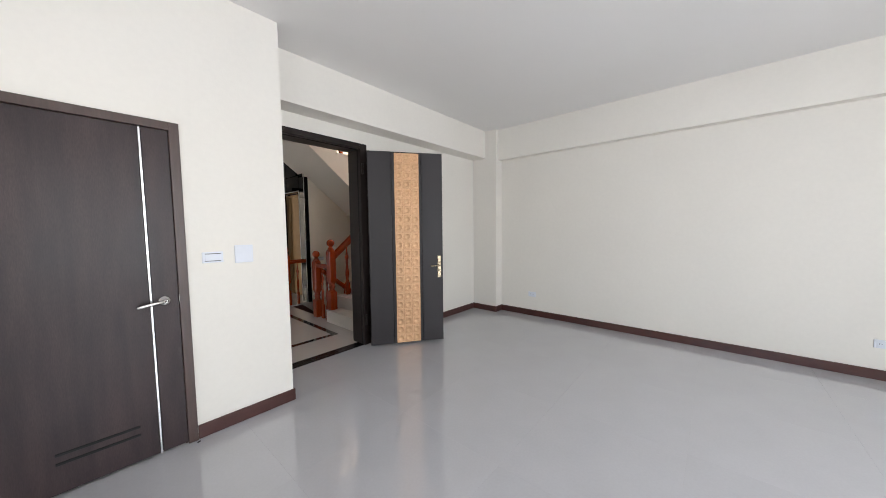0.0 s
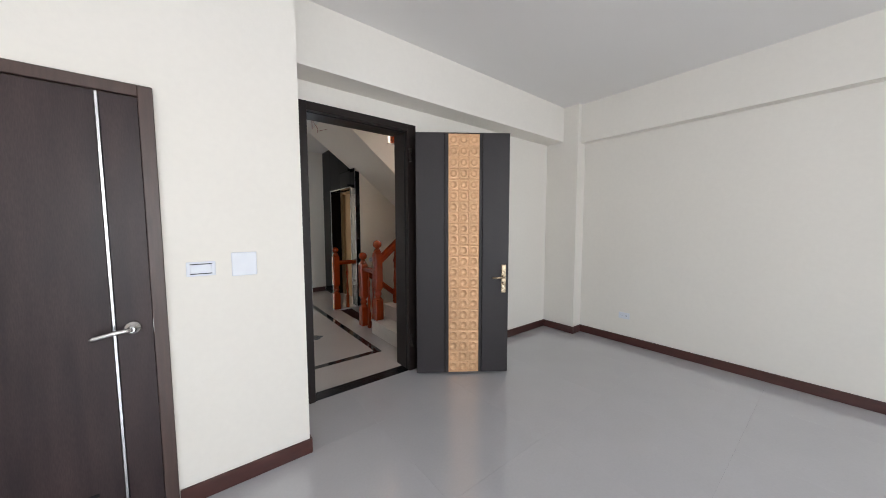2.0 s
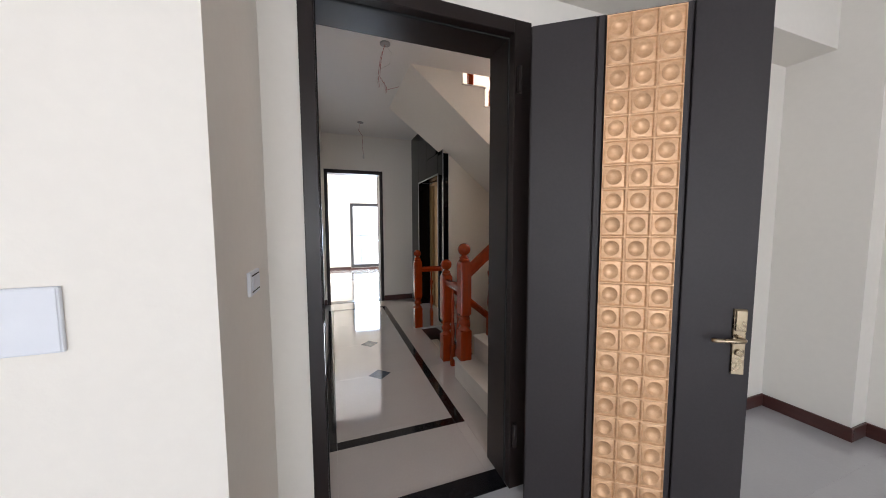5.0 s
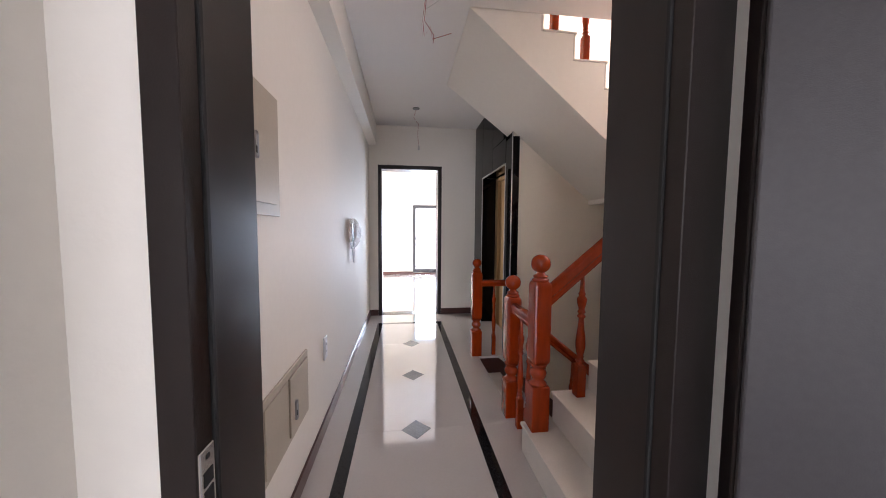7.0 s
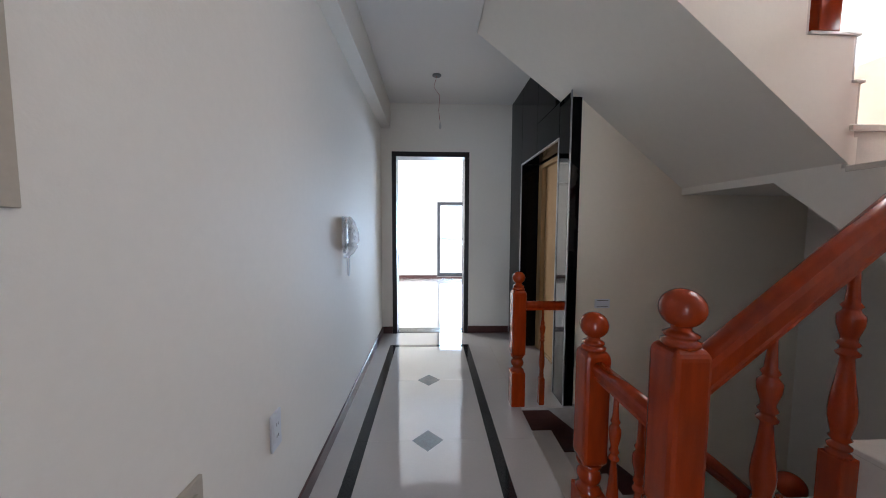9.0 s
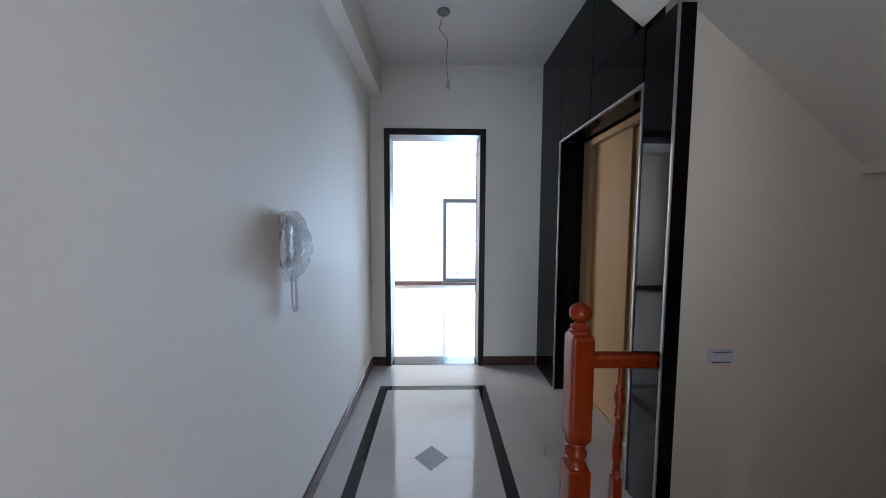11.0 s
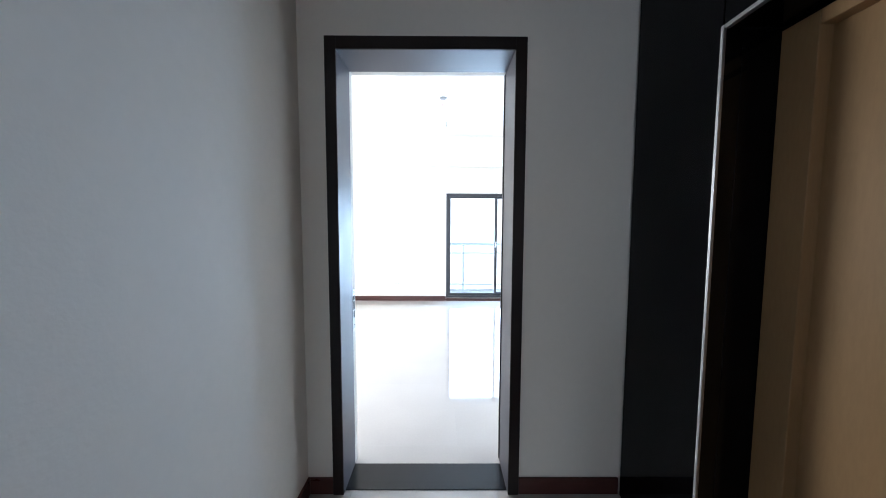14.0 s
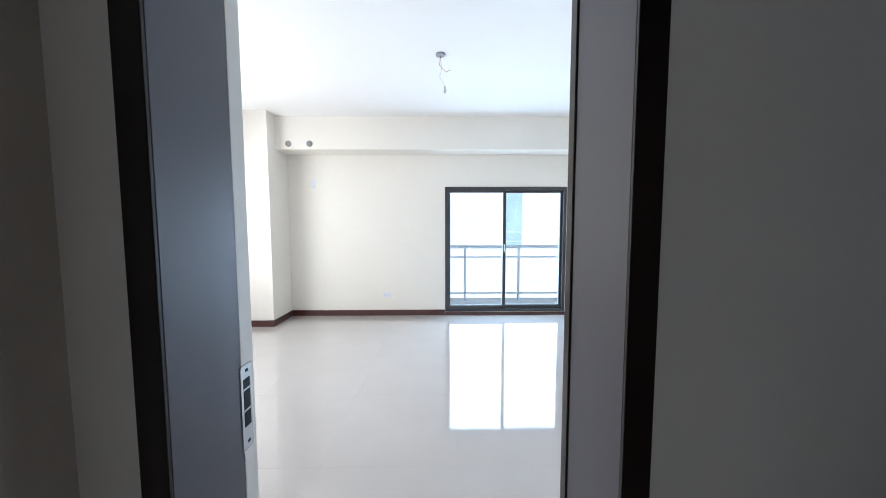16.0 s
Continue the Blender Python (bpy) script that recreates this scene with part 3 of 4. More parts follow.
stair_part("stair_skirting", prism(B(), pts, "y", 2.588, 2.602), BASE, "dark brown stepped skirting")
stair_part("slab_edge", box(B(), 1.20, 1.75, 2.602, 2.63, -0.6, -0.006), PAINT)

# ---- balustrade ----


def newel(at, label, h=1.02, w=0.104, r=0.055, low=0.0):
    """A square post with a turned waist, chamfered shoulders and a ball on a turned collar."""
    t = thing("newel_post", at, label, "newel post", "stair newels")
    s = w / 2
    part("foot_block", box(B(), -s, s, -s, s, 0, 0.265 + low, 0.006, 2), REDWOOD, t)
    waist = ((.95, .262), (.98, .275), (.72, .288), (.60, .300), (.88, .315), (.94, .335), (.80, .352), (.62, .362), (.92, .378), (.98, .392))
    part("turned_waist", lathe(B(), [(s * q, z + low) for q, z in waist]), REDWOOD, t)
    top = h - 2 * r - 0.038
    bm = box(B(), -s, s, -s, s, 0.385 + low, top)
    up = [e for e in bm.edges if abs(e.verts[0].co.z - e.verts[1].co.z) > 0.1]
    bmesh.ops.bevel(bm, geom=up, offset=0.015, segments=2, profile=0.5, affect="EDGES")
    rim = [e for e in bm.edges if abs(e.verts[0].co.z - e.verts[1].co.z) < 0.001]
    bmesh.ops.bevel(bm, geom=rim, offset=0.034, segments=5, profile=0.5, affect="EDGES")
    part("shaft_block", bm, REDWOOD, t)
    collar = ((.72, -.012), (.90, -.002), (.92, .006), (.76, .011), (.68, .016), (.80, .021), (.82, .026), (.62, .032), (.46, .038), (.46, .052))
    part("collar", lathe(B(), [(s * q, top + z) for q, z in collar]), REDWOOD, t)
    prof = [(max(0.003, r * math.sin(math.pi * i / 16)), h - r * 0.97 - r * 0.97 * math.cos(math.pi * i / 16)) for i in range(17)]
    part("ball", lathe(B(), prof, seg=24), REDWOOD, t)
    return t


def baluster_mesh(h, w=0.052, f=0.19):
    """A square foot and a vase-turned shaft, as two meshes."""
    s = w / 2
    m = []
    L = h - f
    prof = [(s * .92, 0), (s * .98, .012), (s * .80, .022), (s * .60, .030), (s * .90, .044), (s * .92, .056), (s * .62, .070), (s * .60, .080),
            (s * .86, .095), (s * .66, .110), (s * .80, .14), (s * 1.0, .20), (s * 1.02, .25), (s * .92, .32), (s * .70, .41), (s * .56, .49),
            (s * .52, .53), (s * .86, .545), (s * .88, .555), (s * .58, .572), (s * .60, .585), (s * .84, .600), (s * .60, .620), (s * .64, .64),
            (s * .96, .70), (s * 1.0, .735), (s * .98, .75), (s * .62, .775), (s * .60, .785), (s * .80, .80), (s * .54, .82), (s * .46, .88), (s * .36, 1.0)]
    return box(B(), -s, s, -s, s, 0, f, 0.004, 2), lathe(B(), [(r, f - 0.002 + L * q) for r, q in prof], seg=14)


def baluster(at, h, label, w=0.052, f=0.19):
    t = thing("baluster", at, label, "baluster", "stair balusters")
    foot, shaft = baluster_mesh(h, w, f)
    part("foot", foot, REDWOOD, t)
    part("turned_shaft", shaft, REDWOOD, t)
    return t


def handrail(p0, p1, label, w=0.070, h=0.090):
    """A moulded rail from p0 to p1 (middles of its ends), with upright ends."""
    p0, p1 = Vector(p0), Vector(p1)
    d = Vector((p1.x - p0.x, p1.y - p0.y, 0)).normalized()
    side = Vector((-d.y, d.x, 0))
    stretch = (p1 - p0).length / Vector((p1.x - p0.x, p1.y - p0.y, 0)).length
    prof = [(-.5, -.06), (-.36, -.16), (-.34, -.34), (-.40, -.40), (-.40, -.5), (.40, -.5), (.40, -.40), (.34, -.34), (.36, -.16), (.5, -.06),
            (.49, .16), (.42, .33), (.28, .45), (.1, .5), (-.1, .5), (-.28, .45), (-.42, .33), (-.49, .16)]
    t = thing("handrail", p0, label, "handrail")
    for name, ring in (("rail_base", [(-.335, -.15)] + prof[2:8] + [(.335, -.15)]), ("rail_cap", prof[8:] + prof[:2])):
        bm = B()
        rings = [[bm.verts.new(p - p0 + side * (a * w) + Vector((0, 0, b * h * stretch))) for a, b in ring] for p in (p0, p1)]
        n = len(ring)
        for i in range(n):
            f = bm.faces.new((rings[0][i], rings[0][(i + 1) % n], rings[1][(i + 1) % n], rings[1][i]))
            f.smooth = name == "rail_cap" and 1 <= i < 8
        bm.faces.new(rings[0][::-1])
        bm.faces.new(rings[1])
        bmesh.ops.recalc_face_normals(bm, faces=bm.faces)
        part(name, bm, REDWOOD, t)
    return t


RY = 1.135
newel((1.198, RY, RISE), "red wooden newel post with ball on the lowest step")
newel((1.190, 1.560, 0), "red wooden newel post with ball at the floor edge")
newel((1.187, 2.650, 0), "red wooden newel post with ball beside the lift", h=1.033, r=0.048)
newel((2.335, RY, RISE * 6), "red wooden newel post at the quarter landing")
newel((2.495, 1.36, 1.465), "red wooden newel post on the short flight", h=1.05, low=0.05)
wrapped = newel((2.260, 1.745, 2.22), "plastic-wrapped red newel post on the upper flight", low=-0.05)
newel((2.10, 1.575, -0.80), "red wooden newel post of the descending flight", h=1.09)
bm = B()
rings = []
for j in range(13):
    row = []
    for k in range(40):
        a = 2 * math.pi * k / 40
        m = 0.057 / max(abs(math.cos(a)), abs(math.sin(a)))
        m += 0.012 * noise.noise(Vector((3 * math.cos(a), 3 * math.sin(a), j * 0.7))) + 0.006
        row.append(bm.verts.new((m * math.cos(a), m * math.sin(a), 0.36 + 0.036 * j)))
    rings.append(row)
for a, b in zip(rings, rings[1:]):
    for k in range(40):
        bm.faces.new((a[k], a[(k + 1) % 40], b[(k + 1) % 40], b[k])).smooth = True
part("plastic_wrap", bm, FILM, wrapped, "loose clear plastic wrap")
SL = 0.845
handrail((1.245, RY, 0.962), (2.290, RY, 0.962 + SL * 1.045), "red wooden handrail rising beside the steps")
for x, k in ((1.452, 2), (1.668, 3), (1.898, 4), (2.115, 5)):
    base = RISE * k
    baluster((x, RY - 0.005, base), 0.962 + SL * (x - 1.245) - 0.06 - base, "red turned wooden baluster on a marble step", 0.055)
handrail((1.190, 1.512, 0.80), (1.190, 1.186, 0.80), "short red wooden guard rail between newels", 0.058, 0.066)
for y in (1.27, 1.405):
    baluster((1.198, y, 0), 0.772, "red turned wooden baluster of the short guard rail", 0.042, 0.21)
handrail((1.236, 2.640, 0.775), (1.529, 2.640, 0.775), "short red wooden guard rail beside the lift", 0.058, 0.066)
baluster((1.375, 2.640, 0), 0.748, "red turned wooden baluster beside the lift", 0.042, 0.21)
handrail((1.24, 1.575, 0.74), (2.06, 1.575, 0.08), "red wooden handrail of the descending flight", 0.058, 0.066)
for x in (1.45, 1.68, 1.90):
    zb = -RISE * (1 + int((x - 1.195) / 0.225)) - 0.01
    baluster((x, 1.60, zb), 0.74 - 0.805 * (x - 1.24) - 0.04 - zb, "red turned wooden baluster of the descending flight", 0.042, 0.19)
handrail((2.455, 1.41, 2.28), (2.43, 1.73, 2.55), "red wooden handrail at the turn of the stairs")
goose = part("handrail_neck", box(B(), 2.395, 2.465, 1.70, 1.765, 2.53, 3.06, 0.012, 2), REDWOOD)
tagged(goose, "upright red wooden piece joining two handrails", "handrail")
handrail((2.43, 1.735, 3.03), (2.34, 1.745, 3.06), "short red wooden handrail into the upper newel")
handrail((2.29, 1.745, 3.02), (1.20, 1.745, 3.88), "red wooden handrail of the upper flight")
baluster((2.497, 1.595, 1.645), 0.745, "red turned wooden baluster on the short flight", 0.055)
for (x, z) in ((2.03, 2.41), (1.78, 2.60), (1.53, 2.79), (1.28, 2.98)):
    baluster((x, 1.745, z), 0.78, "red turned wooden baluster on the upper flight", 0.052)

# ---- lift ----
lift = thing("lift_entrance", (1.6, 3.4, 0), "lift entrance with tan steel doors in black glass surround", "lift", kind="structure")
LX = 1.53
for b in ((LX, 1.60, 3.826, 4.285, 0.0, 2.885), (LX, 1.60, 3.330, 3.822, 2.064, 2.885), (LX, 1.60, 2.812, 3.326, 2.064, 2.34),
          (LX, 1.61, 2.605, 2.802, 0.0, 2.30), (LX, 1.60, 2.900, 3.326, 2.345, 2.885)):
    add("glass_panel", lift, [b], BLACKGLASS, "glossy black glass panel", 0.0015)
add("reveal", lift, [(1.60, 1.73, 3.826, 3.86, 0, 2.06), (1.61, 1.73, 2.765, 2.802, 0, 2.06), (1.60, 1.73, 2.802, 3.826, 2.064, 2.10)], BLACKGLASS,
    "black glass reveal")
add("trim", lift, [(LX - 0.006, LX + 0.004, 3.816, 3.828, 0, 2.066), (LX - 0.006, LX + 0.012, 2.800, 2.814, 0, 2.066),
                   (LX - 0.006, LX + 0.012, 2.814, 3.814, 2.052, 2.066), (LX - 0.004, LX + 0.004, 2.592, 2.6045, 0, 2.345)], TRIM, "slim silver edge trim", 0.001)
add("jamb", lift, [(1.725, 1.772, 3.715, 3.824, 0, 2.05), (1.725, 1.772, 2.804, 2.850, 0, 2.05), (1.725, 1.772, 2.850, 3.715, 2.005, 2.05)], LIFTTAN,
    "tan coated steel jamb")
add("door_panel", lift, [(1.768, 1.796, 3.258, 3.73, 0.006, 2.005)], LIFTTAN, "tan coated steel sliding panel")
add("door_panel", lift, [(1.790, 1.818, 2.78, 3.285, 0.006, 2.005)], LIFTTAN, "tan coated steel sliding panel")
add("sill", lift, [(1.73, 1.86, 2.84, 3.82, -0.01, 0.003)], CHROME, "metal door sill", 0.0008)

# ---- wall fittings ----


def plate_thing(name, centre, face, w, h, label, category, extra=None, t=0.010):
    """A cover plate on a wall. face: the way it faces ('-y', '+x', '-x')."""
    rz = {"-y": 0, "+x": 90, "-x": -90}[face]
    th = thing(name, centre, label, category)
    th.rotation_euler = (0, 0, radians(rz))
    part("plate", box(B(), -w / 2, w / 2, -t, 0, -h / 2, h / 2, 0.003, 2), PLASTIC, th)
    for nm, b, m in extra or ():
        part(nm, box(B(), *b, bevel=0.0012), m, th)
    return th


rock = [("rocker", (-0.042, 0.042, -0.014, -0.010, -0.020, 0.020), PLASTIC), ("trim_line", (-0.043, 0.043, -0.0125, -0.010, 0.0215, 0.0255), DARK),
        ("trim_line", (-0.043, 0.043, -0.0125, -0.010, -0.0255, -0.0215), DARK)]
plate_thing("light_switch", (-0.574, DY, 1.171), "-y", 0.115, 0.070, "white light switch with a wide rocker", "light switch", rock)
plate_thing("blank_plate", (-0.394, DY, 1.183), "-y", 0.112, 0.122, "white plastic cover plate wrapped in film", "cover plate",
            [("film", (-0.053, 0.053, -0.0115, -0.0102, -0.058, 0.058), PLASTIC)])
plate_thing("light_switch", (XL, -0.262, 1.185), "+x", 0.115, 0.070, "white light switch beside the entry door", "light switch", rock)
plate_thing("light_switch", (1.822, 2.63, 0.790), "-y", 0.115, 0.070, "white light switch on the stair wall", "light switch", rock)
# slots are grey bars on the insert, the shade of the openings as colour
SOCK = [("insert", (-0.046, 0.046, -0.0125, -0.010, -0.022, 0.022), PLASTIC)] + \
    [("slot", (cx + dx - 0.0015, cx + dx + 0.0015, -0.0132, -0.0120, -0.006, 0.008), PLASTIC_G) for cx in (-0.024, 0.024) for dx in (-0.006, 0.006)]
plate_thing("wall_socket", (XR, -0.966, 0.327), "-x", 0.118, 0.072, "white double wall socket low on the wall", "socket", SOCK)
plate_thing("wall_socket", (XR, -4.16, 0.315), "-x", 0.118, 0.072, "white double wall socket low on the wall", "socket", SOCK)
plate_thing("wall_socket", (-0.253, 8.66, 0.331), "-y", 0.118, 0.072, "white double wall socket beside the balcony door", "socket", SOCK)
# its slots too are grey bars coloured for the shade inside
plate_thing("wall_socket", (XL, 1.56, 0.548), "+x", 0.075, 0.15, "white upright wall socket in the corridor", "socket",
            [("insert", (-0.022, 0.022, -0.0125, -0.010, -0.046, 0.046), PLASTIC)] +
            [("slot", (dx - 0.0015, dx + 0.0015, -0.0132, -0.0120, cz - 0.006, cz + 0.008), PLASTIC_G) for cz in (-0.024, 0.024) for dx in (-0.006, 0.006)])
plate_thing("blank_plate", (-1.372, 8.66, 2.087), "-y", 0.07, 0.115, "white upright cover plate below the beam", "cover plate")
for x in (-1.575, -1.273):
    t = thing("pipe_hole_cap", (x, 8.32, 2.61), "grey round cap over an air-conditioning pipe hole", "pipe cap", "pipe caps")
    part("cap", lathe(B(), [(0.044, 0), (0.044, 0.006), (0.036, 0.012), (0.004, 0.014)], seg=24), PLASTIC_G, t).matrix_basis = pose(0, 0, 0, 90, 0, 0)


def steel_cabinet(at, w, h, leaf_x0, leaf_x1, leaf_z0, leaf_z1, latch, label, second=None):
    """A shallow cream steel box front on the corridor wall: surround, door, and latch. Built facing -y, then turned."""
    t = thing("electrical_panel", at, label, "panel box")
    t.rotation_euler = (0, 0, radians(90))
    bm = box(B(), 0, w, -0.012, 0, 0, h, 0.002)
    part("surround", bm, CREAMSTEEL, t)
    d = part("door", box(B(), leaf_x0, leaf_x1, -0.022, -0.012, leaf_z0, leaf_z1, 0.003, 2), CREAMSTEEL, t)
    part("latch", box(B(), latch[0] - 0.011, latch[0] + 0.011, -0.027, -0.022, latch[1] - 0.042, latch[1] + 0.042, 0.009, 3), TRIM, d, "dull metal flush latch")
    part("latch_rim", box(B(), latch[0] - 0.014, latch[0] + 0.014, -0.0235, -0.021, latch[1] - 0.046, latch[1] + 0.046, 0.009, 3), TRIM, d)
    # key slot is a dark block on the latch, coloured as its inner shade
    part("latch_key_shade", box(B(), latch[0] - 0.006, latch[0] + 0.006, -0.0282, -0.026, latch[1] - 0.028, latch[1] - 0.004, 0.0006), DARK, d, "dark block for the shade in the keyhole slot")
    if second:
        part("door", box(B(), *second, 0.003, 2), CREAMSTEEL, t)
    return t


steel_cabinet((XL, 0.50, 1.385), 0.335, 0.475, 0.050, 0.288, 0.045, 0.43, (0.103, 0.238), "cream steel electrical panel box with metal latch")
steel_cabinet((XL, 0.60, 0.36), 0.56, 0.335, 0.275, 0.53, 0.03, 0.305, (0.335, 0.13), "low cream steel service box with metal latch",
              (0.03, 0.262, -0.017, -0.012, 0.03, 0.305))

# intercom handset in a clear plastic bag
ic = thing("intercom", (XL, 2.600, 1.31), "white door intercom handset wrapped in clear plastic", "intercom")
ic.rotation_euler = (0, 0, radians(90))
part("base", box(B(), -0.056, 0.052, -0.026, 0, -0.108, 0.108, 0.008, 3), PLASTIC, ic)
bm = tube(B(), [(0.004, -0.030, -0.096), (0.004, -0.046, -0.084), (0.004, -0.052, -0.05), (0.004, -0.050, 0.0), (0.004, -0.052, 0.05), (0.004, -0.046, 0.084),
                (0.004, -0.030, 0.096)], 0.020, 12)
part("handset", bm, PLASTIC, ic)
pts = [(0.012, -0.034 - 0.001 * math.cos(k * 1.3), -0.108 - 0.012 * k) for k in range(14)]
pts += [(0.010, -0.033, -0.288), (0.0, -0.032, -0.300), (-0.010, -0.031, -0.292), (-0.014, -0.029, -0.262), (-0.014, -0.027, -0.150)]
part("cord", tube(B(), pts, 0.0058, 8), PLASTIC, ic, "looped white handset cord")
bm = B()
nu, nv = 72, 52
DEEP = ((0.0, 0.052), (0.12, 0.080), (0.35, 0.104), (0.55, 0.110), (0.72, 0.094), (0.86, 0.074), (1.0, 0.030))
rings = []
for j in range(nv + 1):
    v = j / nv
    z = 0.122 - v * 0.295
    (v0, d0), (v1, d1) = [(p, q) for p, q in zip(DEEP, DEEP[1:]) if p[0] <= v <= q[0]][0]
    deep = d0 + (d1 - d0) * (v - v0) / (v1 - v0)
    wide = 0.066 * (1 - 0.62 * max(0.0, v - 0.72) / 0.28)
    row = []
    for i in range(nu):
        q = i / (nu - 1)
        a = math.pi * q
        wr = 0.022 * abs(noise.noise(Vector((q * 7, v * 2.6, 1.7)))) + 0.015 * abs(noise.noise(Vector((q * 17, v * 7, 5.0)))) \
            + 0.005 * noise.noise(Vector((q * 30, v * 24, 9.0)))
        row.append(bm.verts.new(((wide - wr) * math.cos(a), -0.004 - (deep - 1.1 * wr) * math.sin(a), z + 0.4 * wr)))
    rings.append(row)
for a, b in zip(rings, rings[1:]):
    for i in range(nu - 1):
        bm.faces.new((a[i], b[i], b[i + 1], a[i + 1]))
part("plastic_bag", bm, FILM, ic, "crumpled clear plastic bag")


# ---- ceiling outlets with loose wires ----


def outlet_wires(at, drop, label, loops, bulb=False):
    t = thing("ceiling_outlet", at, label, "ceiling outlet")
    part("rose", lathe(B(), [(0.045, -0.002), (0.045, -0.010), (0.036, -0.014), (0.004, -0.014)], seg=22), PLASTIC_G, t, "dark round outlet box")
    for i, pts in enumerate(loops):
        part("wire", tube(B(), pts, 0.0019, 6), (WIRE_R, WIRE_W)[i % 2], t)
    if bulb:
        part("wire_cap", lathe(B(), [(0.006, -drop - 0.012), (0.013, -drop), (0.014, -drop + 0.012), (0.010, -drop + 0.040), (0.005, -drop + 0.055)], pts[-1][0], pts[-1][1], 10), WIRE_W, t)
    return t


outlet_wires((0.58, 3.58, CC), 0.52, "ceiling outlet with a hanging bulb wire", [[(0, 0, -0.01), (-0.03, 0, -0.12), (0.03, 0, -0.2), (0.02, 0, -0.35), (0.035, 0, -0.47)]], True)
big = [[(0, 0, -.01), (-.04, .01, -.12), (-.06, .02, -.26), (-.05, .02, -.36), (-.01, .02, -.30), (0.0, 0.01, -0.38), (.12, .02, -.33)],
       [(0, 0, -.01), (.05, -.02, -.08), (.03, -.03, -.18), (-.05, 0, -.22), (-.07, .01, -.31), (-.06, .0, -.37)],
       [(0, 0, -.01), (-.02, -.01, -.07), (-.04, -.02, -.16), (-.05, 0, -.28), (.01, .02, -.35), (.005, .02, -.40)]]
outlet_wires((0.60, 1.44, CC), 0.4, "ceiling outlet with tangled loose wires", big)
outlet_wires((0.61, 6.72, CB), 0.34, "ceiling outlet with loose hanging wires",
             [[(0, 0, -.01), (-.01, 0, -.1), (.05, 0, -.16), (.09, 0, -.14)], [(0, 0, -.01), (.01, 0, -.14), (-.01, .01, -.2), (.03, 0, -.27), (.04, 0, -.34)]], True)

crumb = part("floor_debris", box(B(), -0.010, 0.010, -0.004, 0.004, 0.0, 0.006, 0.002), DARK)
crumb.matrix_basis = pose(-0.712, -0.600, 0.0, 0, 0, 25)
tagged(crumb, "small dark crumb of debris on the tile floor", "debris")

# ---- balcony door of the back room ----
win = thing("window_1", (1.64, 8.7, 0.055), "dark bronze aluminium sliding glass door onto a balcony", "sliding door", kind="structure")
WX0, WX1, WZ0, WZ1 = 0.682, 2.597, 0.060, 2.038
add("window_frame", win, [(WX0, WX0 + 0.045, 8.645, 8.75, WZ0, WZ1), (WX1 - 0.045, WX1, 8.645, 8.75, WZ0, WZ1),
                          (WX0 + 0.045, WX1 - 0.045, 8.645, 8.75, WZ1 - 0.05, WZ1), (WX0 + 0.045, WX1 - 0.045, 8.645, 8.75, WZ0, WZ0 + 0.04)], BRONZE,
    "dark bronze aluminium frame")


def sash(x0, x1, y):
    s = add("sash", win, [(x0, x0 + 0.05, y, y + 0.035, WZ0 + 0.04, WZ1 - 0.05), (x1 - 0.05, x1, y, y + 0.035, WZ0 + 0.04, WZ1 - 0.05),
                          (x0 + 0.05, x1 - 0.05, y, y + 0.035, WZ1 - 0.09, WZ1 - 0.05), (x0 + 0.05, x1 - 0.05, y, y + 0.035, WZ0 + 0.04, WZ0 + 0.10)], BRONZE)
    p = part("pane", box(B(), x0 + 0.045, x1 - 0.045, y + 0.014, y + 0.020, WZ0 + 0.09, WZ1 - 0.08), GLASS, s, "clear glass pane")
    p.visible_shadow = False


sash(WX0 + 0.03, 1.645, 8.655)
sash(1.605, WX1 - 0.03, 8.700)
bm = box(B(), 1.61, 1.628, 8.638, 8.656, 1.02, 1.14, 0.003)
part("pull", bm, CHROME, win).matrix_parent_inverse = Matrix.Translation(-win.location)


def plain_window(name, x0, x1, y0, y1, z0, z1, label, material, along):
    """A framed window seen only in reflections, filling its opening."""
    t = thing(name, ((x0 + x1) / 2, (y0 + y1) / 2, z0), label, "window", kind="structure")
    if along == "x":
        m = (x0 + x1) / 2
        bars = [(x0, x0 + .05, y0, y1, z0, z1), (x1 - .05, x1, y0, y1, z0, z1), (x0 + .05, x1 - .05, y0, y1, z1 - .05, z1),
                (x0 + .05, x1 - .05, y0, y1, z0, z0 + .05), (m - .03, m + .03, y0, y1, z0 + .05, z1 - .05)]
        g = (x0 + .04, x1 - .04, y0 + .02, y0 + .026, z0 + .04, z1 - .04)
    else:
        m = (y0 + y1) / 2
        bars = [(x0, x1, y0, y0 + .05, z0, z1), (x0, x1, y1 - .05, y1, z0, z1), (x0, x1, y0 + .05, y1 - .05, z1 - .05, z1),
                (x0, x1, y0 + .05, y1 - .05, z0, z0 + .05), (x0, x1, m - .03, m + .03, z0 + .05, z1 - .05)]
        g = (x0 + .02, x0 + .026, y0 + .04, y1 - .04, z0 + .04, z1 - .04)
    add("window_frame", t, bars, BRONZE)
    p = add("pane", t, [g], material, "glass pane", 0)
    p.visible_shadow = False


plain_window("window_2", -2.2, 1.2, -6.31, -6.25, 0.12, 2.35, "wide aluminium window of the front room", GLASS, "x")
# assumed window, put in to go with the side fill lamp
plain_window("window_5", -3.52, -3.46, -5.0, -2.8, 0.9, 2.3, "assumed side window of the front room, out of view", GLASS, "y")
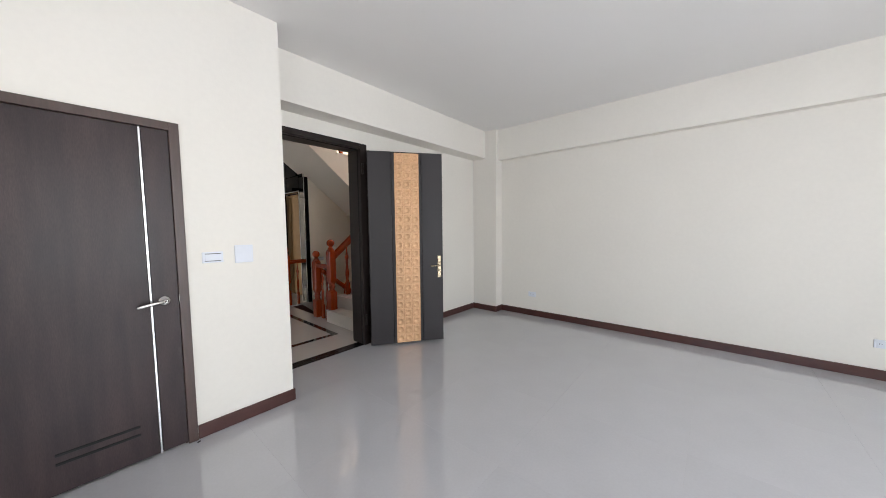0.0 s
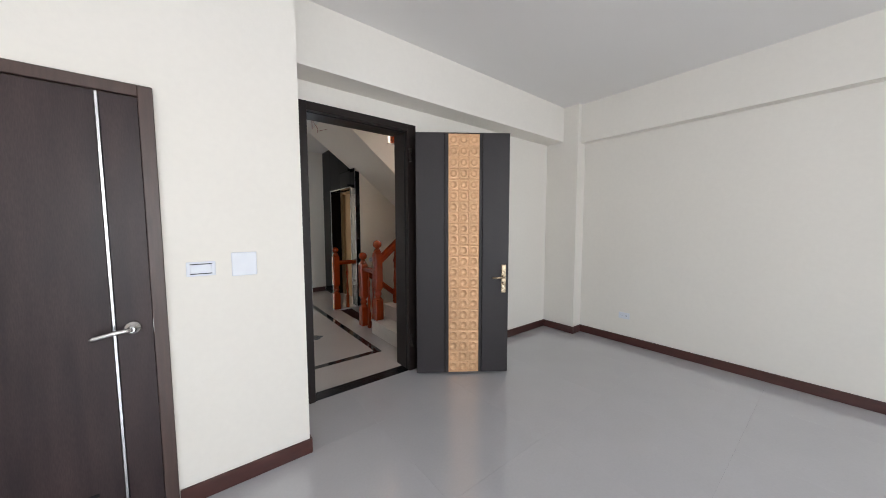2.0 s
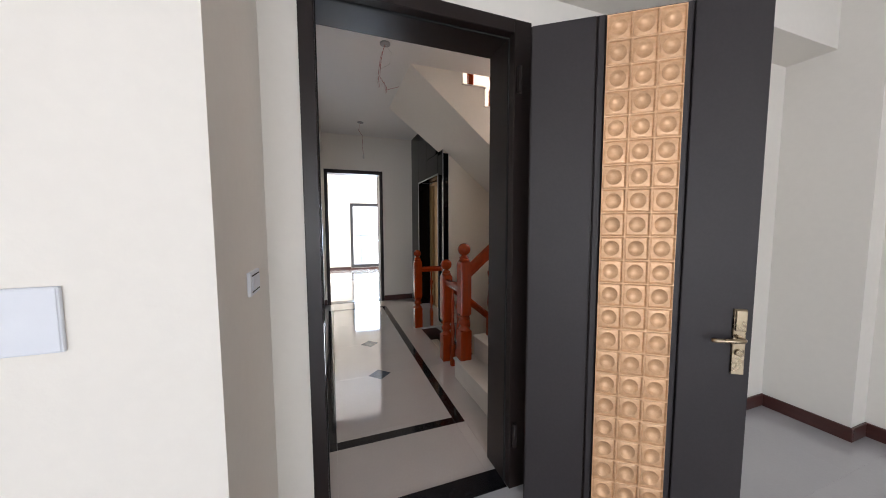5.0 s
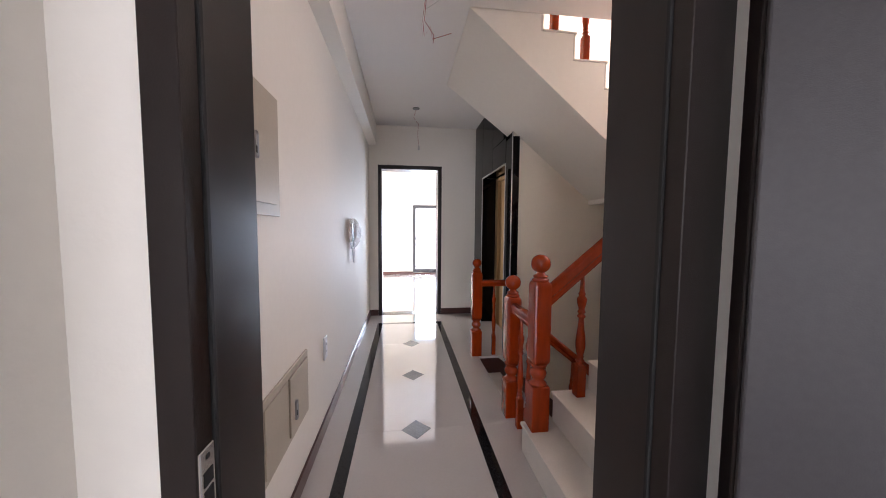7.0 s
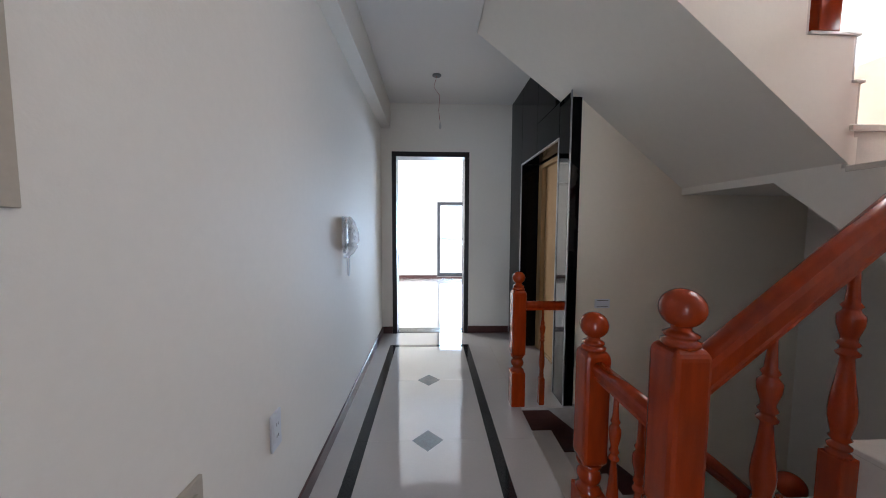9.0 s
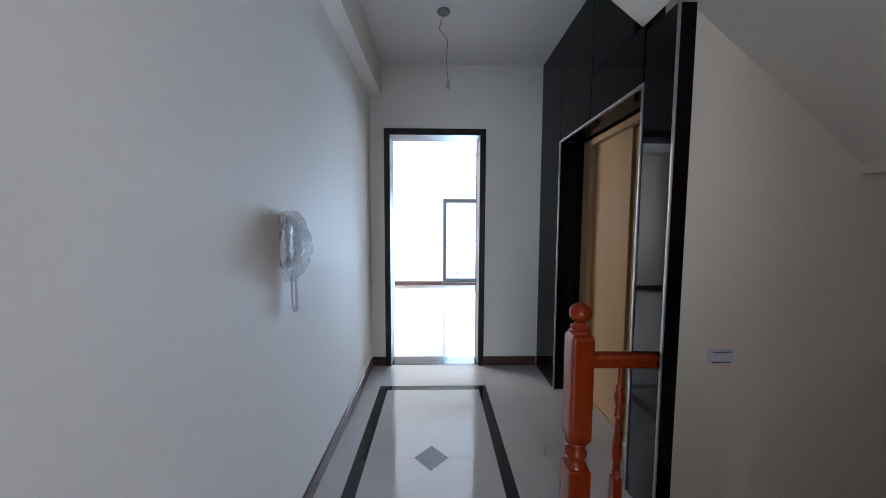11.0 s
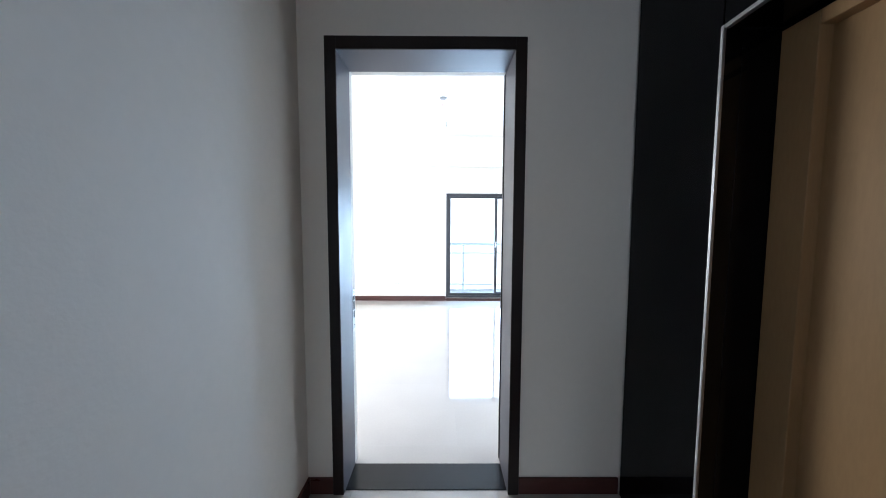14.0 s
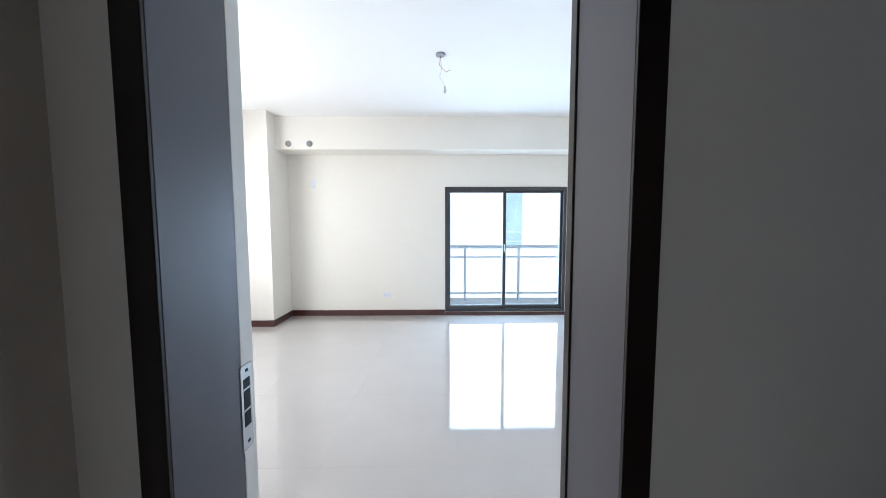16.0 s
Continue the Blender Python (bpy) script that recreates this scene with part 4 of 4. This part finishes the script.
light_pane = add("pane", thing("window_3", (3.5, 1.475, 2.46), "wide frosted window lighting the stairwell", "window", kind="structure"),
                 [(3.47, 3.476, 0.35, 2.60, 2.46, 4.6)], FROST, "frosted glass pane", 0)
light_pane.visible_shadow = False
GLOW = bpy.data.materials.new("bright_sky_backdrop")
GLOW.use_nodes = True
GLOW.node_tree.nodes["Principled BSDF"].inputs["Emission Color"].default_value = (1.0, 0.98, 0.96, 1)
GLOW.node_tree.nodes["Principled BSDF"].inputs["Emission Strength"].default_value = 1.2
wall_boxes("backdrop", [(4.6, 4.65, -3.0, 6.0, 1.0, 8.0)], GLOW, "bright hazy sky outside the stair window", "backdrop")
# assumed window for the back room's added warm lamp
plain_window("window_4", -2.72, -2.66, 5.75, 7.45, 0.95, 2.25, "assumed side window of the back room, out of view", GLASS, "y")

# ---- balcony and the house opposite ----
wall_boxes("balcony_floor", [(-2.75, 3.6, 8.86, 10.15, -0.25, -0.06)], CONCRETE, "pale concrete balcony floor", "balcony floor")
rail = thing("balcony_railing", (1.6, 9.95, -0.06), "grey-blue painted metal balcony railing", "railing")
RAILM = mat("grey_blue_painted_steel", (0.64, 0.71, 0.80), 0.4, vary=0.06, scale=8)


def rpart(name, bm):
    part(name, bm, RAILM, rail).matrix_parent_inverse = Matrix.Translation(-rail.location)


rpart("top_rail", box(B(), -2.7, 3.5, 9.92, 9.98, 0.99, 1.05, 0.008, 2))
rpart("rail_bar", box(B(), -2.7, 3.5, 9.935, 9.965, 0.80, 0.83, 0.004))
rpart("rail_bar", box(B(), -2.7, 3.5, 9.935, 9.965, 0.07, 0.10, 0.004))
for i in range(6):
    x = -2.2 + i * 1.08 + 0.06
    rpart("post", box(B(), x - 0.02, x + 0.02, 9.93, 9.97, -0.06, 0.99, 0.003))
ground = wall_boxes("ground", [(-400, 400, -400, 400, -9.3, -9.2)], CONCRETE, "pale paved ground far below", "ground")
house = thing("house_opposite", (3.0, 19.0, -9.2), "pale rendered house across the street", "house")
bm = box(B(), -12, 20, 19.0, 26, -9.2, 9.0)
part("wall", bm, CONCRETE, house).matrix_parent_inverse = Matrix.Translation(-house.location)
for fz, tall in ((-6.9, 1.2), (-3.5, 1.2), (0.5, 2.68), (3.8, 2.68)):
    for x in (-9.0, -3.2, 4.2, 10.0, 15.6):
        w = part("window", box(B(), x - 0.43, x + 0.43, 18.94, 19.02, fz, fz + tall, 0.01), RAILM, house, "grey-blue window frame")
        w.matrix_parent_inverse = Matrix.Translation(-house.location)
        for a, b in ((fz + 0.05, fz + 0.22), (fz + 0.27, fz + 0.68), (fz + 0.74, fz + tall - 0.06)):
            part("pane", box(B(), x - 0.38, x + 0.38, 18.925, 18.945, a, b), BLUEGLASS, w)

# ---- floor pieces ----
piece_cache = {}


def piece(name, parent, x0, x1, y0, y1, material, gap=0.0003, top=0.0, thick=0.006):
    """One floor tile; alike tiles share a mesh."""
    w, d = round(x1 - x0 - gap, 4), round(y1 - y0 - gap, 4)
    if w < 0.01 or d < 0.01:
        return
    key = (w, d, material.name, thick)
    if key not in piece_cache:
        bm = B()
        e = 0.0002
        v0 = [bm.verts.new((sx * w / 2, sy * d / 2, -thick)) for sx, sy in ((-1, -1), (1, -1), (1, 1), (-1, 1))]
        v1 = [bm.verts.new((sx * w / 2, sy * d / 2, -e)) for sx, sy in ((-1, -1), (1, -1), (1, 1), (-1, 1))]
        v2 = [bm.verts.new((sx * (w / 2 - e), sy * (d / 2 - e), 0)) for sx, sy in ((-1, -1), (1, -1), (1, 1), (-1, 1))]
        bm.faces.new(v2)
        for a, b in ((v0, v1), (v1, v2)):
            for i in range(4):
                bm.faces.new((a[i], a[(i + 1) % 4], b[(i + 1) % 4], b[i]))
        me = bpy.data.meshes.new(name)
        bm.to_mesh(me)
        bm.free()
        me.materials.append(material)
        piece_cache[key] = me
    ob = new(name, piece_cache[key])
    ob.parent = parent
    ob.location = ((x0 + x1) / 2, (y0 + y1) / 2, top)
    return ob


def lay(parent, x0, x1, y0, y1, step, ox, oy, material=TILE):
    """Square tiles over a rectangle, cut at its edges."""
    x = ox - step * math.ceil((ox - x0) / step)
    while x < x1 - 0.01:
        y = oy - step * math.ceil((oy - y0) / step)
        while y < y1 - 0.01:
            piece("tile", parent, max(x, x0), min(x + step, x1), max(y, y0), min(y + step, y1), material)
            y += step
        x += step


lay(floor_front, -3.4, XR, -6.2, -0.556, 0.8, 0.35, -0.556, TILE_F)
lay(floor_front, XL, XR, -0.556, 0.0, 0.8, 0.35, -0.556, TILE_F)
lay(floor_back, -2.6, 3.3, 4.502, 8.66, 0.8, 0.70, 8.66)
SX = (XL, 0.052, 0.124, 0.893, 0.963, 1.205)
SY = [0.125, 0.574, 0.646, 0.680, 1.466, 2.250, 3.045, 3.825, 3.894, 4.315]
for i in range(5):
    for a, b in zip(SY, SY[1:]):
        inside = 0.574 <= a < 3.89
        stripe = inside and i in (1, 3) or (a in (0.574, 3.825) and i in (1, 2, 3))
        x1 = SX[i + 1]
        if i == 4 and b <= 0.7:
            x1 = 1.15
        piece("stripe" if stripe else "tile", floor_corr, SX[i], x1, a, b, GRANITE if stripe else TILE, 0.0022 if stripe else 0.001)
piece("tile", floor_corr, 1.205, 1.272, 1.205, 1.64, TILE)
piece("tile", floor_corr, 1.205, 1.73, 2.595, 3.045, TILE)
piece("tile", floor_corr, 1.205, 1.73, 3.045, 3.825, TILE)
piece("tile", floor_corr, 1.205, 1.53, 3.825, 4.30, TILE)
for y in (1.466, 2.250, 3.045):
    bm = B()
    r = 0.100
    prism(bm, [(-r, 0), (0, -r), (r, 0), (0, r)], "z", -0.004, 0.0012)
    ob = part("diamond", bm, DIAMOND, floor_corr, "blue-grey granite diamond inset")
    ob.location = (0.506, y, 0)
